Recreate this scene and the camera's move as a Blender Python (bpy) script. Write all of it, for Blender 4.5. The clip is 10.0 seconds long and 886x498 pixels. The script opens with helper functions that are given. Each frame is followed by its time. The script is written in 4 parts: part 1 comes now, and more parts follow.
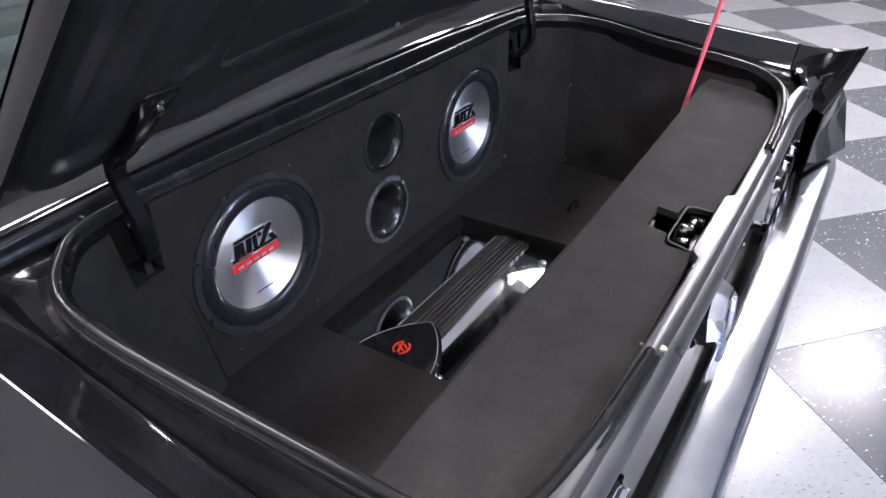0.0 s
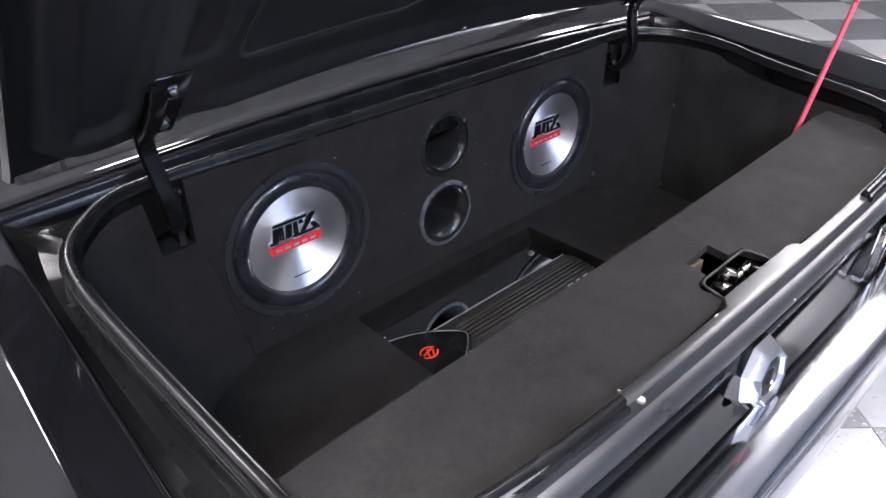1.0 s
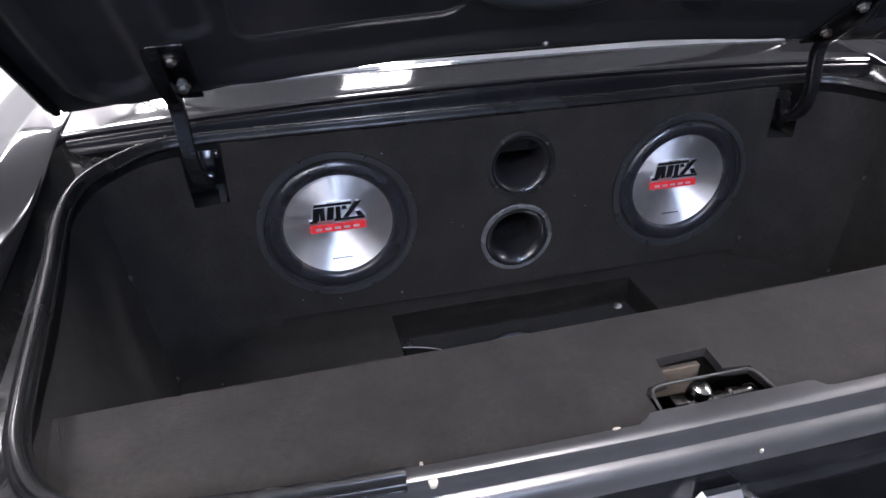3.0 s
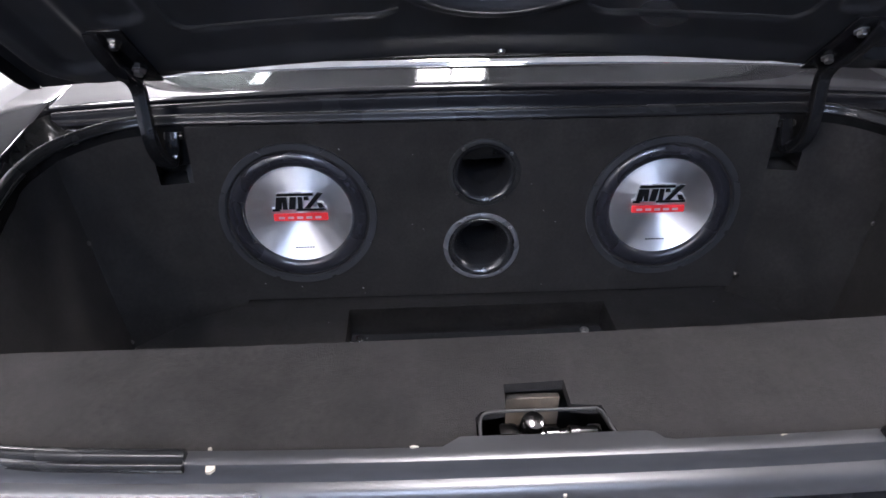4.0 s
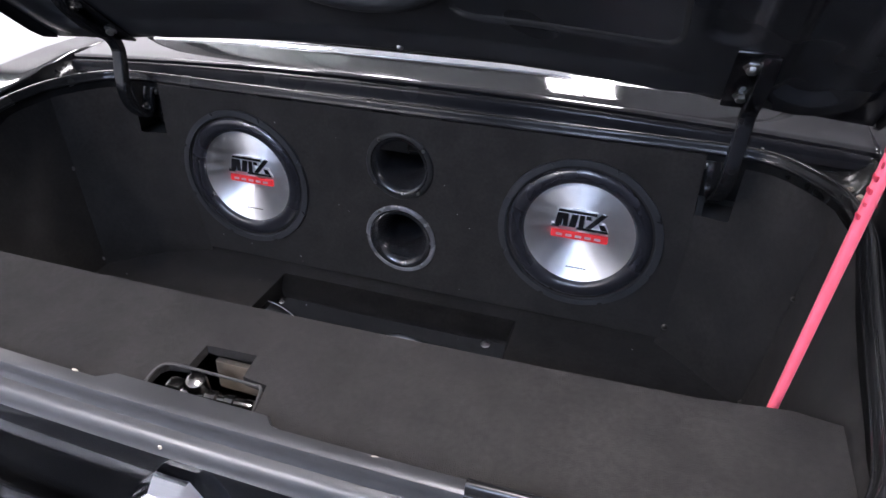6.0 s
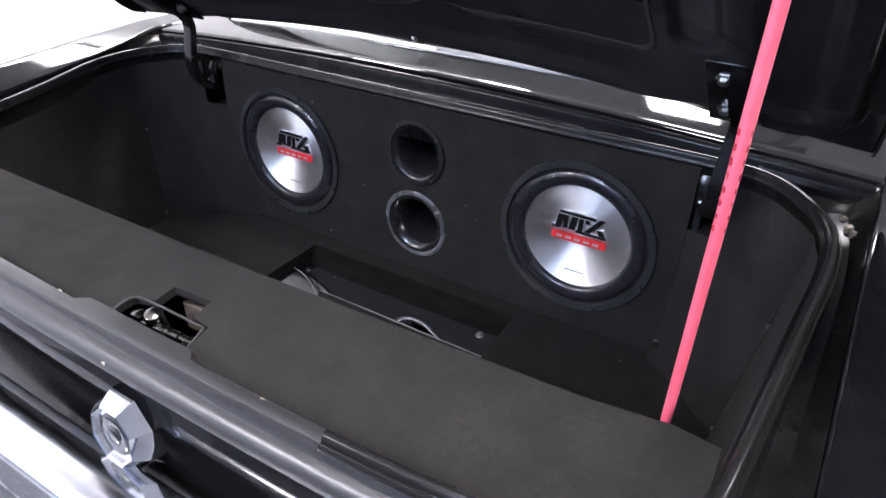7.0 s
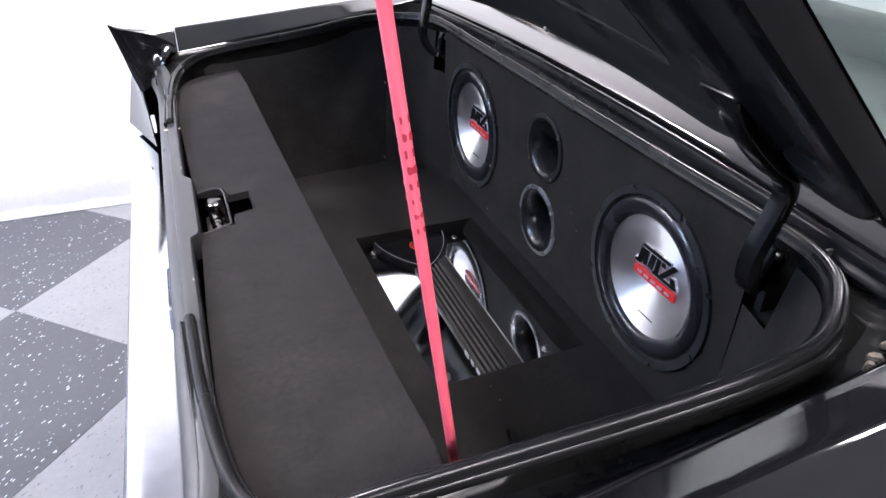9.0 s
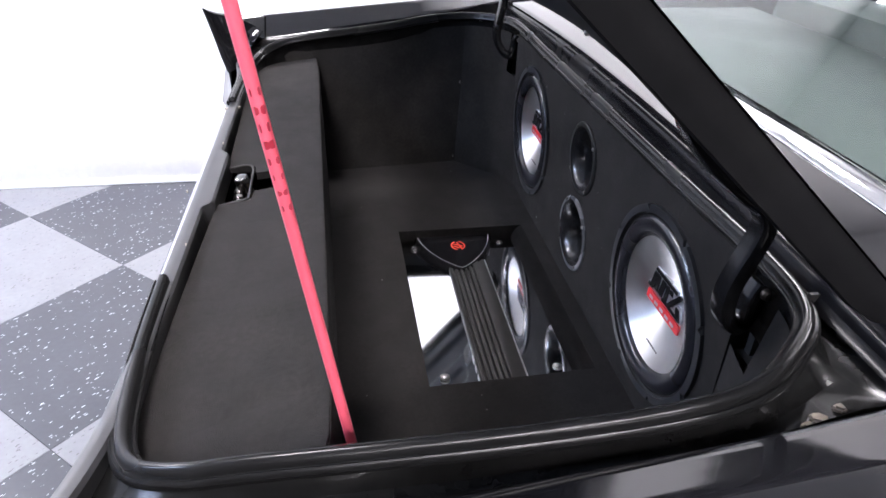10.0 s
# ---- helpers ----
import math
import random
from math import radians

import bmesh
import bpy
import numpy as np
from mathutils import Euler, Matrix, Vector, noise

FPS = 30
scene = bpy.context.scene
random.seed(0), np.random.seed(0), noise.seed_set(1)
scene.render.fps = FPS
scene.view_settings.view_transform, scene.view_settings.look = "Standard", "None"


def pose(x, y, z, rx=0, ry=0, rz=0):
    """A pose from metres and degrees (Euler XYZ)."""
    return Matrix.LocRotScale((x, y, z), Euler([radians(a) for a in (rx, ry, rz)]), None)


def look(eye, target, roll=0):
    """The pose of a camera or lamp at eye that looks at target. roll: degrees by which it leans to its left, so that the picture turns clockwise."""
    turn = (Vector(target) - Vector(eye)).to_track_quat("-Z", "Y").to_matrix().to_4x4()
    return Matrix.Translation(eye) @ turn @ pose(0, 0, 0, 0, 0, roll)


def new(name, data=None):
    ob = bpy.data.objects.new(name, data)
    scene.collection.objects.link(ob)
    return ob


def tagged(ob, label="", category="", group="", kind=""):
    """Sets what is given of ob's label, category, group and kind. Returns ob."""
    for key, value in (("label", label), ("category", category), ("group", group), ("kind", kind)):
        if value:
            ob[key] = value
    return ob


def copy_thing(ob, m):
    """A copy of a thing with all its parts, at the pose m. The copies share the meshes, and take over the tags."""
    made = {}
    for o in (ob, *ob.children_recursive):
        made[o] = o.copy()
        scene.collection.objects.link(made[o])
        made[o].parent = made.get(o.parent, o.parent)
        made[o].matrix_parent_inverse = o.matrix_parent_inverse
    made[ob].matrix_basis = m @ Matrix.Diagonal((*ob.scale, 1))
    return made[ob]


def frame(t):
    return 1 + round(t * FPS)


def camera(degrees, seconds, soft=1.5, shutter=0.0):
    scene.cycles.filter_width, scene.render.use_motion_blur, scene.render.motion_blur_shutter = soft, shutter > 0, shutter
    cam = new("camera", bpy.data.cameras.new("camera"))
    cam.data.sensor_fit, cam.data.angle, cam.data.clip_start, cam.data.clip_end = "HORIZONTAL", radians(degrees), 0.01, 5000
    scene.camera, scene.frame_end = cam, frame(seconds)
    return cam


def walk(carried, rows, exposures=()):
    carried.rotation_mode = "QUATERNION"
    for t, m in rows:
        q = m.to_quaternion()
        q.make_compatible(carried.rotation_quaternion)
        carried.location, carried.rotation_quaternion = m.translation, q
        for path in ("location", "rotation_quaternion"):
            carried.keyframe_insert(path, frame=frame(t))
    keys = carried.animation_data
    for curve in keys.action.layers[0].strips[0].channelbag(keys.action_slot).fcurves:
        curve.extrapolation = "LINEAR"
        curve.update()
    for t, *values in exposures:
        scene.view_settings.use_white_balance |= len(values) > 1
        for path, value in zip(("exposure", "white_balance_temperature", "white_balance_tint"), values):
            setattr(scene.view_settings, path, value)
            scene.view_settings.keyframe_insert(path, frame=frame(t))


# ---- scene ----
cam = camera(67.0, 10.0)
PATH = [
    (0, (-0.908, -0.753, 1.444), (0.5, 0.172, 0.366), -0.7),
    (0.5, (-0.853, -0.825, 1.441), (0.447, 0.252, 0.367), -0.8),
    (1, (-0.775, -0.878, 1.439), (0.358, 0.38, 0.373), -0.9),
    (1.5, (-0.687, -0.927, 1.436), (0.255, 0.484, 0.376), -1.1),
    (2, (-0.586, -0.971, 1.429), (0.156, 0.561, 0.379), -1.3),
    (3.5, (-0.247, -1.051, 1.421), (-0.023, 0.644, 0.383), -0.8),
    (4, (-0.099, -1.063, 1.419), (-0.048, 0.649, 0.386), -0.6),
    (4.5, (0.038, -1.061, 1.418), (-0.067, 0.649, 0.388), -0.4),
    (5, (0.179, -1.048, 1.417), (-0.081, 0.647, 0.388), -0.2),
    (5.5, (0.312, -1.025, 1.418), (-0.105, 0.637, 0.387), 0.1),
    (7, (0.641, -0.953, 1.42), (-0.263, 0.501, 0.386), 0.9),
    (7.5, (0.759, -0.896, 1.417), (-0.354, 0.407, 0.385), 1.2),
    (8, (0.86, -0.806, 1.414), (-0.443, 0.302, 0.377), 1.1),
    (8.5, (0.922, -0.705, 1.408), (-0.546, 0.173, 0.372), 1.3),
    (9, (0.965, -0.594, 1.401), (-0.626, 0.032, 0.363), 0.9),
    (9.5, (0.99, -0.492, 1.394), (-0.671, -0.075, 0.36), 1.1),
    (10, (1.004, -0.419, 1.386), (-0.691, -0.151, 0.359), 1.5),
]
walk(cam, [(t, look(eye, target, roll)) for t, eye, target, roll in PATH])

# ---- world, lights ----
world = bpy.data.worlds.new("world")
scene.world = world
world.use_nodes = True
world.node_tree.nodes["Background"].inputs[0].default_value = (0.9, 0.95, 1.0, 1)
world.node_tree.nodes["Background"].inputs[1].default_value = 0.05
CEILING = 3.3
LIGHT = 138.0
scene.view_settings.exposure = 0.0


# ---- materials ----
def mat(name, color, rough=0.5, metal=0.0, vary=0.15, scale=40.0, bump=0.0, bscale=400.0, coat=0.0, spec=0.5, sheen=0.0, dust=0.0, aniso=0.0):
    m = bpy.data.materials.new(name)
    m.use_nodes = True
    nt = m.node_tree
    n, l = nt.nodes, nt.links
    b = n["Principled BSDF"]
    tc = n.new("ShaderNodeTexCoord")
    n1 = n.new("ShaderNodeTexNoise")
    n1.inputs["Scale"].default_value, n1.inputs["Detail"].default_value = scale, 6
    n2 = n.new("ShaderNodeTexNoise")
    n2.inputs["Scale"].default_value, n2.inputs["Detail"].default_value = scale / 9, 3
    l.new(tc.outputs["Object"], n1.inputs["Vector"])
    l.new(tc.outputs["Object"], n2.inputs["Vector"])
    add = n.new("ShaderNodeMath")
    add.operation = "MULTIPLY"
    l.new(n1.outputs["Fac"], add.inputs[0])
    l.new(n2.outputs["Fac"], add.inputs[1])
    mr = n.new("ShaderNodeMapRange")
    mr.inputs["From Min"].default_value, mr.inputs["From Max"].default_value = 0.1, 0.42
    mr.inputs["To Min"].default_value, mr.inputs["To Max"].default_value = 1 - vary, 1 + vary
    l.new(add.outputs[0], mr.inputs["Value"])
    mul = n.new("ShaderNodeVectorMath")
    mul.operation = "SCALE"
    mul.inputs[0].default_value = color
    l.new(mr.outputs[0], mul.inputs["Scale"])
    l.new(mul.outputs[0], b.inputs["Base Color"])
    b.inputs["Metallic"].default_value = metal
    b.inputs["Specular IOR Level"].default_value = spec
    b.inputs["Coat Weight"].default_value = coat
    b.inputs["Coat Roughness"].default_value = 0.03
    b.inputs["Sheen Weight"].default_value = sheen
    b.inputs["Sheen Roughness"].default_value = 0.6
    b.inputs["Anisotropic"].default_value = aniso
    rr = n.new("ShaderNodeMapRange")
    rr.inputs["From Min"].default_value, rr.inputs["From Max"].default_value = 0.3, 0.7
    rr.inputs["To Min"].default_value, rr.inputs["To Max"].default_value = rough * (1 - 0.25), min(1, rough * 1.25 + dust)
    l.new(n2.outputs["Fac"], rr.inputs["Value"])
    l.new(rr.outputs[0], b.inputs["Roughness"])
    if bump:
        n3 = n.new("ShaderNodeTexNoise")
        n3.inputs["Scale"].default_value, n3.inputs["Detail"].default_value = bscale, 3
        l.new(tc.outputs["Object"], n3.inputs["Vector"])
        bp = n.new("ShaderNodeBump")
        bp.inputs["Strength"].default_value, bp.inputs["Distance"].default_value = bump, 0.002
        l.new(n3.outputs["Fac"], bp.inputs["Height"])
        l.new(bp.outputs[0], b.inputs["Normal"])
    return m


def emitter(name, color, strength):
    m = bpy.data.materials.new(name)
    m.use_nodes = True
    b = m.node_tree.nodes["Principled BSDF"]
    b.inputs["Emission Color"].default_value = (*color, 1)
    b.inputs["Emission Strength"].default_value = strength
    return m


PAINT = mat("black gloss paint", (0.006, 0.006, 0.007), 0.06, vary=0.3, coat=0.08, spec=0.45, bump=0.008, bscale=40, dust=0.02)
JAMB = mat("black jamb paint", (0.006, 0.006, 0.006), 0.14, vary=0.5, scale=60, bump=0.03, bscale=50, dust=0.10, spec=0.12)
HINGEM = mat("worn black hinge paint", (0.006, 0.006, 0.0065), 0.13, vary=0.5, scale=60, bump=0.05, bscale=70, dust=0.06, spec=0.3)
FLANGE = mat("satin black flange paint", (0.006, 0.006, 0.007), 0.22, vary=0.3, scale=40, bump=0.01, bscale=30, dust=0.06, spec=0.09)
LIPM = mat("worn satin lip paint", (0.022, 0.022, 0.0230), 0.34, vary=0.2, scale=30, bump=0.012, bscale=40, spec=0.75)
TAILM = mat("black tail panel paint", (0.006, 0.006, 0.0065), 0.08, vary=0.3, scale=30, bump=0.006, bscale=30, dust=0.02, spec=0.16)
LIDM = mat("black lid underside paint", (0.015, 0.0153, 0.0166), 0.26, vary=0.3, scale=25, bump=0.025, bscale=60, dust=0.08, spec=0.24)
LIDEDGE = mat("dull black lid edge", (0.006, 0.006, 0.0065), 0.50, vary=0.3, scale=40, bump=0.02, bscale=80, spec=0.10)
RUBBER = mat("black rubber seal", (0.009, 0.009, 0.0092), 0.24, vary=0.2, scale=40, bump=0.012, bscale=200, dust=0.04, spec=0.18)
CARPET = mat("charcoal carpet", (0.0150, 0.0138, 0.0132), 0.95, vary=0.3, scale=160, bump=0.7, bscale=900, spec=0.08, sheen=0.02)


def felt_relief(m):
    """Shallow unevenness of stretched carpet, and worn and brushed patches."""
    n, l = m.node_tree.nodes, m.node_tree.links
    b = n["Principled BSDF"]
    fine = b.inputs["Normal"].links[0].from_node
    tc = n.new("ShaderNodeTexCoord")
    ns = n.new("ShaderNodeTexNoise")
    ns.inputs["Scale"].default_value, ns.inputs["Detail"].default_value = 9.0, 2
    l.new(tc.outputs["Object"], ns.inputs["Vector"])
    bp = n.new("ShaderNodeBump")
    bp.inputs["Strength"].default_value, bp.inputs["Distance"].default_value = 0.35, 0.02
    l.new(ns.outputs["Fac"], bp.inputs["Height"])
    l.new(bp.outputs[0], fine.inputs["Normal"])
    patch = n.new("ShaderNodeTexNoise")
    patch.inputs["Scale"].default_value, patch.inputs["Detail"].default_value = 22.0, 5
    l.new(tc.outputs["Object"], patch.inputs["Vector"])
    mr = n.new("ShaderNodeMapRange")
    mr.inputs["From Min"].default_value, mr.inputs["From Max"].default_value = 0.3, 0.7
    mr.inputs["To Min"].default_value, mr.inputs["To Max"].default_value = 0.80, 1.22
    l.new(patch.outputs["Fac"], mr.inputs["Value"])
    sc = n.new("ShaderNodeVectorMath")
    sc.operation = "SCALE"
    l.new(b.inputs["Base Color"].links[0].from_socket, sc.inputs[0])
    l.new(mr.outputs[0], sc.inputs["Scale"])
    l.new(sc.outputs[0], b.inputs["Base Color"])


felt_relief(CARPET)
CHROME = mat("chrome", (0.88, 0.89, 0.91), 0.05, 1.0, vary=0.03, bump=0.01, bscale=15)
BUMPERM = mat("hazy unpolished chrome", (0.84, 0.86, 0.90), 0.10, 1.0, vary=0.10, scale=30, bump=0.02, bscale=12, dust=0.08)
STEEL = mat("zinc steel", (0.42, 0.41, 0.39), 0.30, 1.0, vary=0.45, scale=90, bump=0.05)
DARKSTEEL = mat("oily dark steel", (0.08, 0.075, 0.07), 0.35, 0.9, vary=0.4, scale=120, bump=0.1)
LATCHM = mat("worn latch steel", (0.22, 0.21, 0.20), 0.26, 1.0, vary=0.5, scale=70, bump=0.06, bscale=90)
WIRE = mat("dull dark wire", (0.014, 0.0135, 0.013), 0.60, 0.0, vary=0.3, scale=90)
GASKET = mat("black moulded gasket plastic", (0.019, 0.0195, 0.0215), 0.42, vary=0.2, bump=0.1, bscale=500)
SURR = mat("black rubber surround", (0.014, 0.014, 0.017), 0.26, vary=0.15, bump=0.03)
PORT = mat("black port plastic", (0.012, 0.012, 0.013), 0.22, vary=0.2, bump=0.04, bscale=300)
PORTMATT = mat("matt black port flange", (0.010, 0.010, 0.010), 0.6, vary=0.3, bump=0.1, bscale=500, spec=0.2)
PORTRIM = mat("worn grey port rim", (0.10, 0.10, 0.105), 0.28, 0.3, vary=0.3, scale=90)
EDGE = mat("silver edge paint", (0.40, 0.40, 0.41), 0.45, 0.2, vary=0.05)
BADGE = mat("black badge plastic", (0.008, 0.008, 0.009), 0.2, vary=0.1)
RED = mat("red badge enamel", (0.62, 0.03, 0.035), 0.35, vary=0.1)
SILVER = mat("silver badge print", (0.6, 0.6, 0.62), 0.3, 0.6, vary=0.1)
REDPRINT = mat("red printed mark", (0.75, 0.05, 0.02), 0.4, vary=0.05)
AMPBLACK = mat("black gloss amplifier plastic", (0.008, 0.008, 0.009), 0.09, vary=0.1, coat=0.4)
FINS = mat("black anodised fins", (0.035, 0.034, 0.033), 0.42, 0.3, vary=0.25, bump=0.05)
ROD = mat("red fibreglass prop rod", (0.84, 0.125, 0.18), 0.35, vary=0.12, scale=60, bump=0.05, bscale=200)
RODMARK = mat("dark red embossing", (0.36, 0.018, 0.038), 0.4, vary=0.1)
PRIMER = mat("chipped paint, bare primer", (0.40, 0.36, 0.29), 0.7, vary=0.3, scale=300)
WOOD = mat("bare brown fibreboard", (0.085, 0.066, 0.048), 0.8, vary=0.35, scale=60, bump=0.2, bscale=400)
LINT = mat("pale lint", (0.28, 0.28, 0.28), 0.9, vary=0.1)
SEALER = mat("old beige sealer", (0.16, 0.13, 0.10), 0.8, vary=0.5, scale=120, bump=0.6, bscale=200)
WALLM = mat("white wall paint", (0.82, 0.82, 0.83), 0.6, vary=0.03, scale=3, bump=0.03, bscale=120)
# south wall is unseen; blue tint added to cool the light it bounces
SOUTHWALL = mat("blue-grey bounce tint", (0.15, 0.18, 0.235), 0.7, vary=0.1, scale=3)
GREYWALL = mat("dark grey wall paint", (0.13, 0.13, 0.135), 0.7, vary=0.1, scale=3)
BASEM = mat("pale grey baseboard", (0.55, 0.55, 0.62), 0.45, vary=0.06)
CEILM = mat("white ceiling board", (0.80, 0.81, 0.82), 0.8, vary=0.08, scale=6)
HEADLINER = mat("grey headliner", (0.14, 0.15, 0.145), 0.8, vary=0.05)
SEAT = mat("grey-green seat vinyl", (0.030, 0.036, 0.034), 0.5, vary=0.1)
# near-black; also paints the shade in hinge pockets, panel gaps and strip ends
TRIMDARK = mat("near-black interior and painted shade", (0.005, 0.005, 0.005), 0.7, vary=0.2)
LAMP = emitter("lamp diffuser", (1.02, 0.970, 1.03), LIGHT)
COOL_LAMP = emitter("cool lamp diffuser", (0.76, 0.92, 1.31), LIGHT * 0.85)
AMBER = mat("dark red lens", (0.012, 0.002, 0.002), 0.10, vary=0.1, coat=0.4)


def glass_material():
    m = bpy.data.materials.new("tinted window glass")
    m.use_nodes = True
    b = m.node_tree.nodes["Principled BSDF"]
    b.inputs["Base Color"].default_value = (0.55, 0.65, 0.62, 1)
    b.inputs["Roughness"].default_value = 0.02
    b.inputs["Transmission Weight"].default_value = 1.0
    b.inputs["IOR"].default_value = 1.5
    return m


GLASS = glass_material()


def brushed_cone():
    """Aluminium turned on a lathe: fine rings round the local z axis."""
    m = mat("spun aluminium", (0.95, 0.955, 0.965), 0.44, 1.0, vary=0.05, aniso=0.82)
    n, l = m.node_tree.nodes, m.node_tree.links
    b = n["Principled BSDF"]
    tg = n.new("ShaderNodeTangent")
    tg.direction_type, tg.axis = "RADIAL", "Z"
    l.new(tg.outputs[0], b.inputs["Tangent"])
    b.inputs["Anisotropic Rotation"].default_value = 0.25
    # fine rays: the polish changes a little with the angle round the axis
    tc = n.new("ShaderNodeTexCoord")
    sep = n.new("ShaderNodeSeparateXYZ")
    l.new(tc.outputs["Object"], sep.inputs[0])
    turn = n.new("ShaderNodeMath")
    turn.operation = "ARCTAN2"
    l.new(sep.outputs[1], turn.inputs[0])
    l.new(sep.outputs[0], turn.inputs[1])
    rays = n.new("ShaderNodeTexNoise")
    rays.noise_dimensions = "1D"
    rays.inputs["Scale"].default_value, rays.inputs["Detail"].default_value = 5.0, 5
    l.new(turn.outputs[0], rays.inputs["W"])
    span = n.new("ShaderNodeMapRange")
    span.inputs["From Min"].default_value, span.inputs["From Max"].default_value = 0.3, 0.7
    span.inputs["To Min"].default_value, span.inputs["To Max"].default_value = 0.48, 0.66
    l.new(rays.outputs["Fac"], span.inputs["Value"])
    l.new(span.outputs[0], b.inputs["Roughness"])
    return m


CONE = brushed_cone()


def vinyl(name, base, chip, amount):
    """Vinyl floor tile with scattered pale chips."""
    m = mat(name, base, 0.22, vary=0.07, scale=60, bump=0.015, bscale=40, dust=0.05, spec=0.26)
    n, l = m.node_tree.nodes, m.node_tree.links
    b = n["Principled BSDF"]
    src = b.inputs["Base Color"].links[0].from_socket
    l.remove(b.inputs["Roughness"].links[0])
    b.inputs["Roughness"].default_value = 0.22
    tc = n.new("ShaderNodeTexCoord")
    info = n.new("ShaderNodeObjectInfo")
    for turn, size, share in ((0.3, 150, amount), (1.3, 175, amount), (2.4, 135, amount * 0.9)):
        add = n.new("ShaderNodeMath")
        add.inputs[1].default_value = turn
        l.new(info.outputs["Random"], add.inputs[0])
        comb = n.new("ShaderNodeCombineXYZ")
        l.new(add.outputs[0], comb.inputs[2])
        mp = n.new("ShaderNodeMapping")
        mp.inputs["Scale"].default_value = (1.0, 0.27, 1.0)
        l.new(comb.outputs[0], mp.inputs["Rotation"])
        l.new(tc.outputs["Object"], mp.inputs["Vector"])
        v = n.new("ShaderNodeTexVoronoi")
        v.inputs["Scale"].default_value = size
        l.new(mp.outputs[0], v.inputs["Vector"])
        sep = n.new("ShaderNodeSeparateColor")
        l.new(v.outputs["Color"], sep.inputs[0])
        # each cell has its own chip size, most have none
        lim = n.new("ShaderNodeMapRange")
        lim.inputs["From Min"].default_value, lim.inputs["From Max"].default_value = 1 - share, 1.0
        lim.inputs["To Min"].default_value, lim.inputs["To Max"].default_value = 0.0, 0.27
        l.new(sep.outputs[0], lim.inputs["Value"])
        lt = n.new("ShaderNodeMath")
        lt.operation = "LESS_THAN"
        l.new(v.outputs["Distance"], lt.inputs[0])
        l.new(lim.outputs[0], lt.inputs[1])
        mix = n.new("ShaderNodeMix")
        mix.data_type = "RGBA"
        l.new(lt.outputs[0], mix.inputs[0])
        l.new(src, mix.inputs[6])
        mix.inputs[7].default_value = (*chip, 1)
        src = mix.outputs[2]
    l.new(src, b.inputs["Base Color"])
    return m


TILE_DARK = vinyl("charcoal chip vinyl", (0.056, 0.058, 0.064), (0.42, 0.44, 0.45), 0.24)
TILE_LIGHT = vinyl("pale grey chip vinyl", (0.170, 0.172, 0.178), (0.085, 0.082, 0.078), 0.30)


# ---- mesh tools ----
def smoothstep(a, b, x):
    t = min(1, max(0, (x - a) / (b - a)))
    return t * t * (3 - 2 * t)


def finish(bm, name, material, smooth=35, parent=None, label=""):
    bmesh.ops.recalc_face_normals(bm, faces=bm.faces)
    me = bpy.data.meshes.new(name)
    bm.to_mesh(me)
    bm.free()
    me.materials.append(material)
    if smooth:
        me.polygons.foreach_set("use_smooth", [True] * len(me.polygons))
        me.set_sharp_from_angle(angle=radians(smooth))
    ob = new(name, me)
    if parent:
        ob.parent = parent
    if label:
        tagged(ob, label)
    return ob


def part(name, bm, material, parent, label="", smooth=35):
    return finish(bm, name, material, smooth, parent, label)


def thing(name, label, category, group="", m=None):
    ob = new(name)
    ob.empty_display_size = 0.05
    if m is not None:
        ob.matrix_world = m
    return tagged(ob, label, category, group)


def grid(bm, rows, close_rows=False, close_cols=False):
    vs = [[bm.verts.new(p) for p in r] for r in rows]
    nr, nc = len(vs), len(vs[0])
    for i in range(nr if close_rows else nr - 1):
        for j in range(nc if close_cols else nc - 1):
            a, b = vs[i], vs[(i + 1) % nr]
            k = (j + 1) % nc
            bm.faces.new((a[j], a[k], b[k], b[j]))
    return vs


def sheet(rows, thick=0.0, close_rows=False, close_cols=False):
    """A surface through rows of points, thickened."""
    bm = bmesh.new()
    grid(bm, rows, close_rows, close_cols)
    bmesh.ops.recalc_face_normals(bm, faces=bm.faces)
    if thick:
        bmesh.ops.solidify(bm, geom=bm.faces[:], thickness=thick)
    return bm


def block(cx, cy, cz, sx, sy, sz, bevel=0.0, bm=None, m=None, seg=2):
    own = bmesh.new()
    bmesh.ops.create_cube(own, size=1)
    bmesh.ops.scale(own, vec=(sx, sy, sz), verts=own.verts)
    if bevel:
        bmesh.ops.bevel(own, geom=own.edges[:], offset=bevel, segments=seg, affect="EDGES", profile=0.6)
    bmesh.ops.translate(own, vec=(cx, cy, cz), verts=own.verts)
    if m is not None:
        bmesh.ops.transform(own, matrix=m, verts=own.verts)
    if bm is None:
        return own
    tmp = bpy.data.meshes.new("tmp")
    own.to_mesh(tmp)
    own.free()
    bm.from_mesh(tmp)
    bpy.data.meshes.remove(tmp)
    return bm


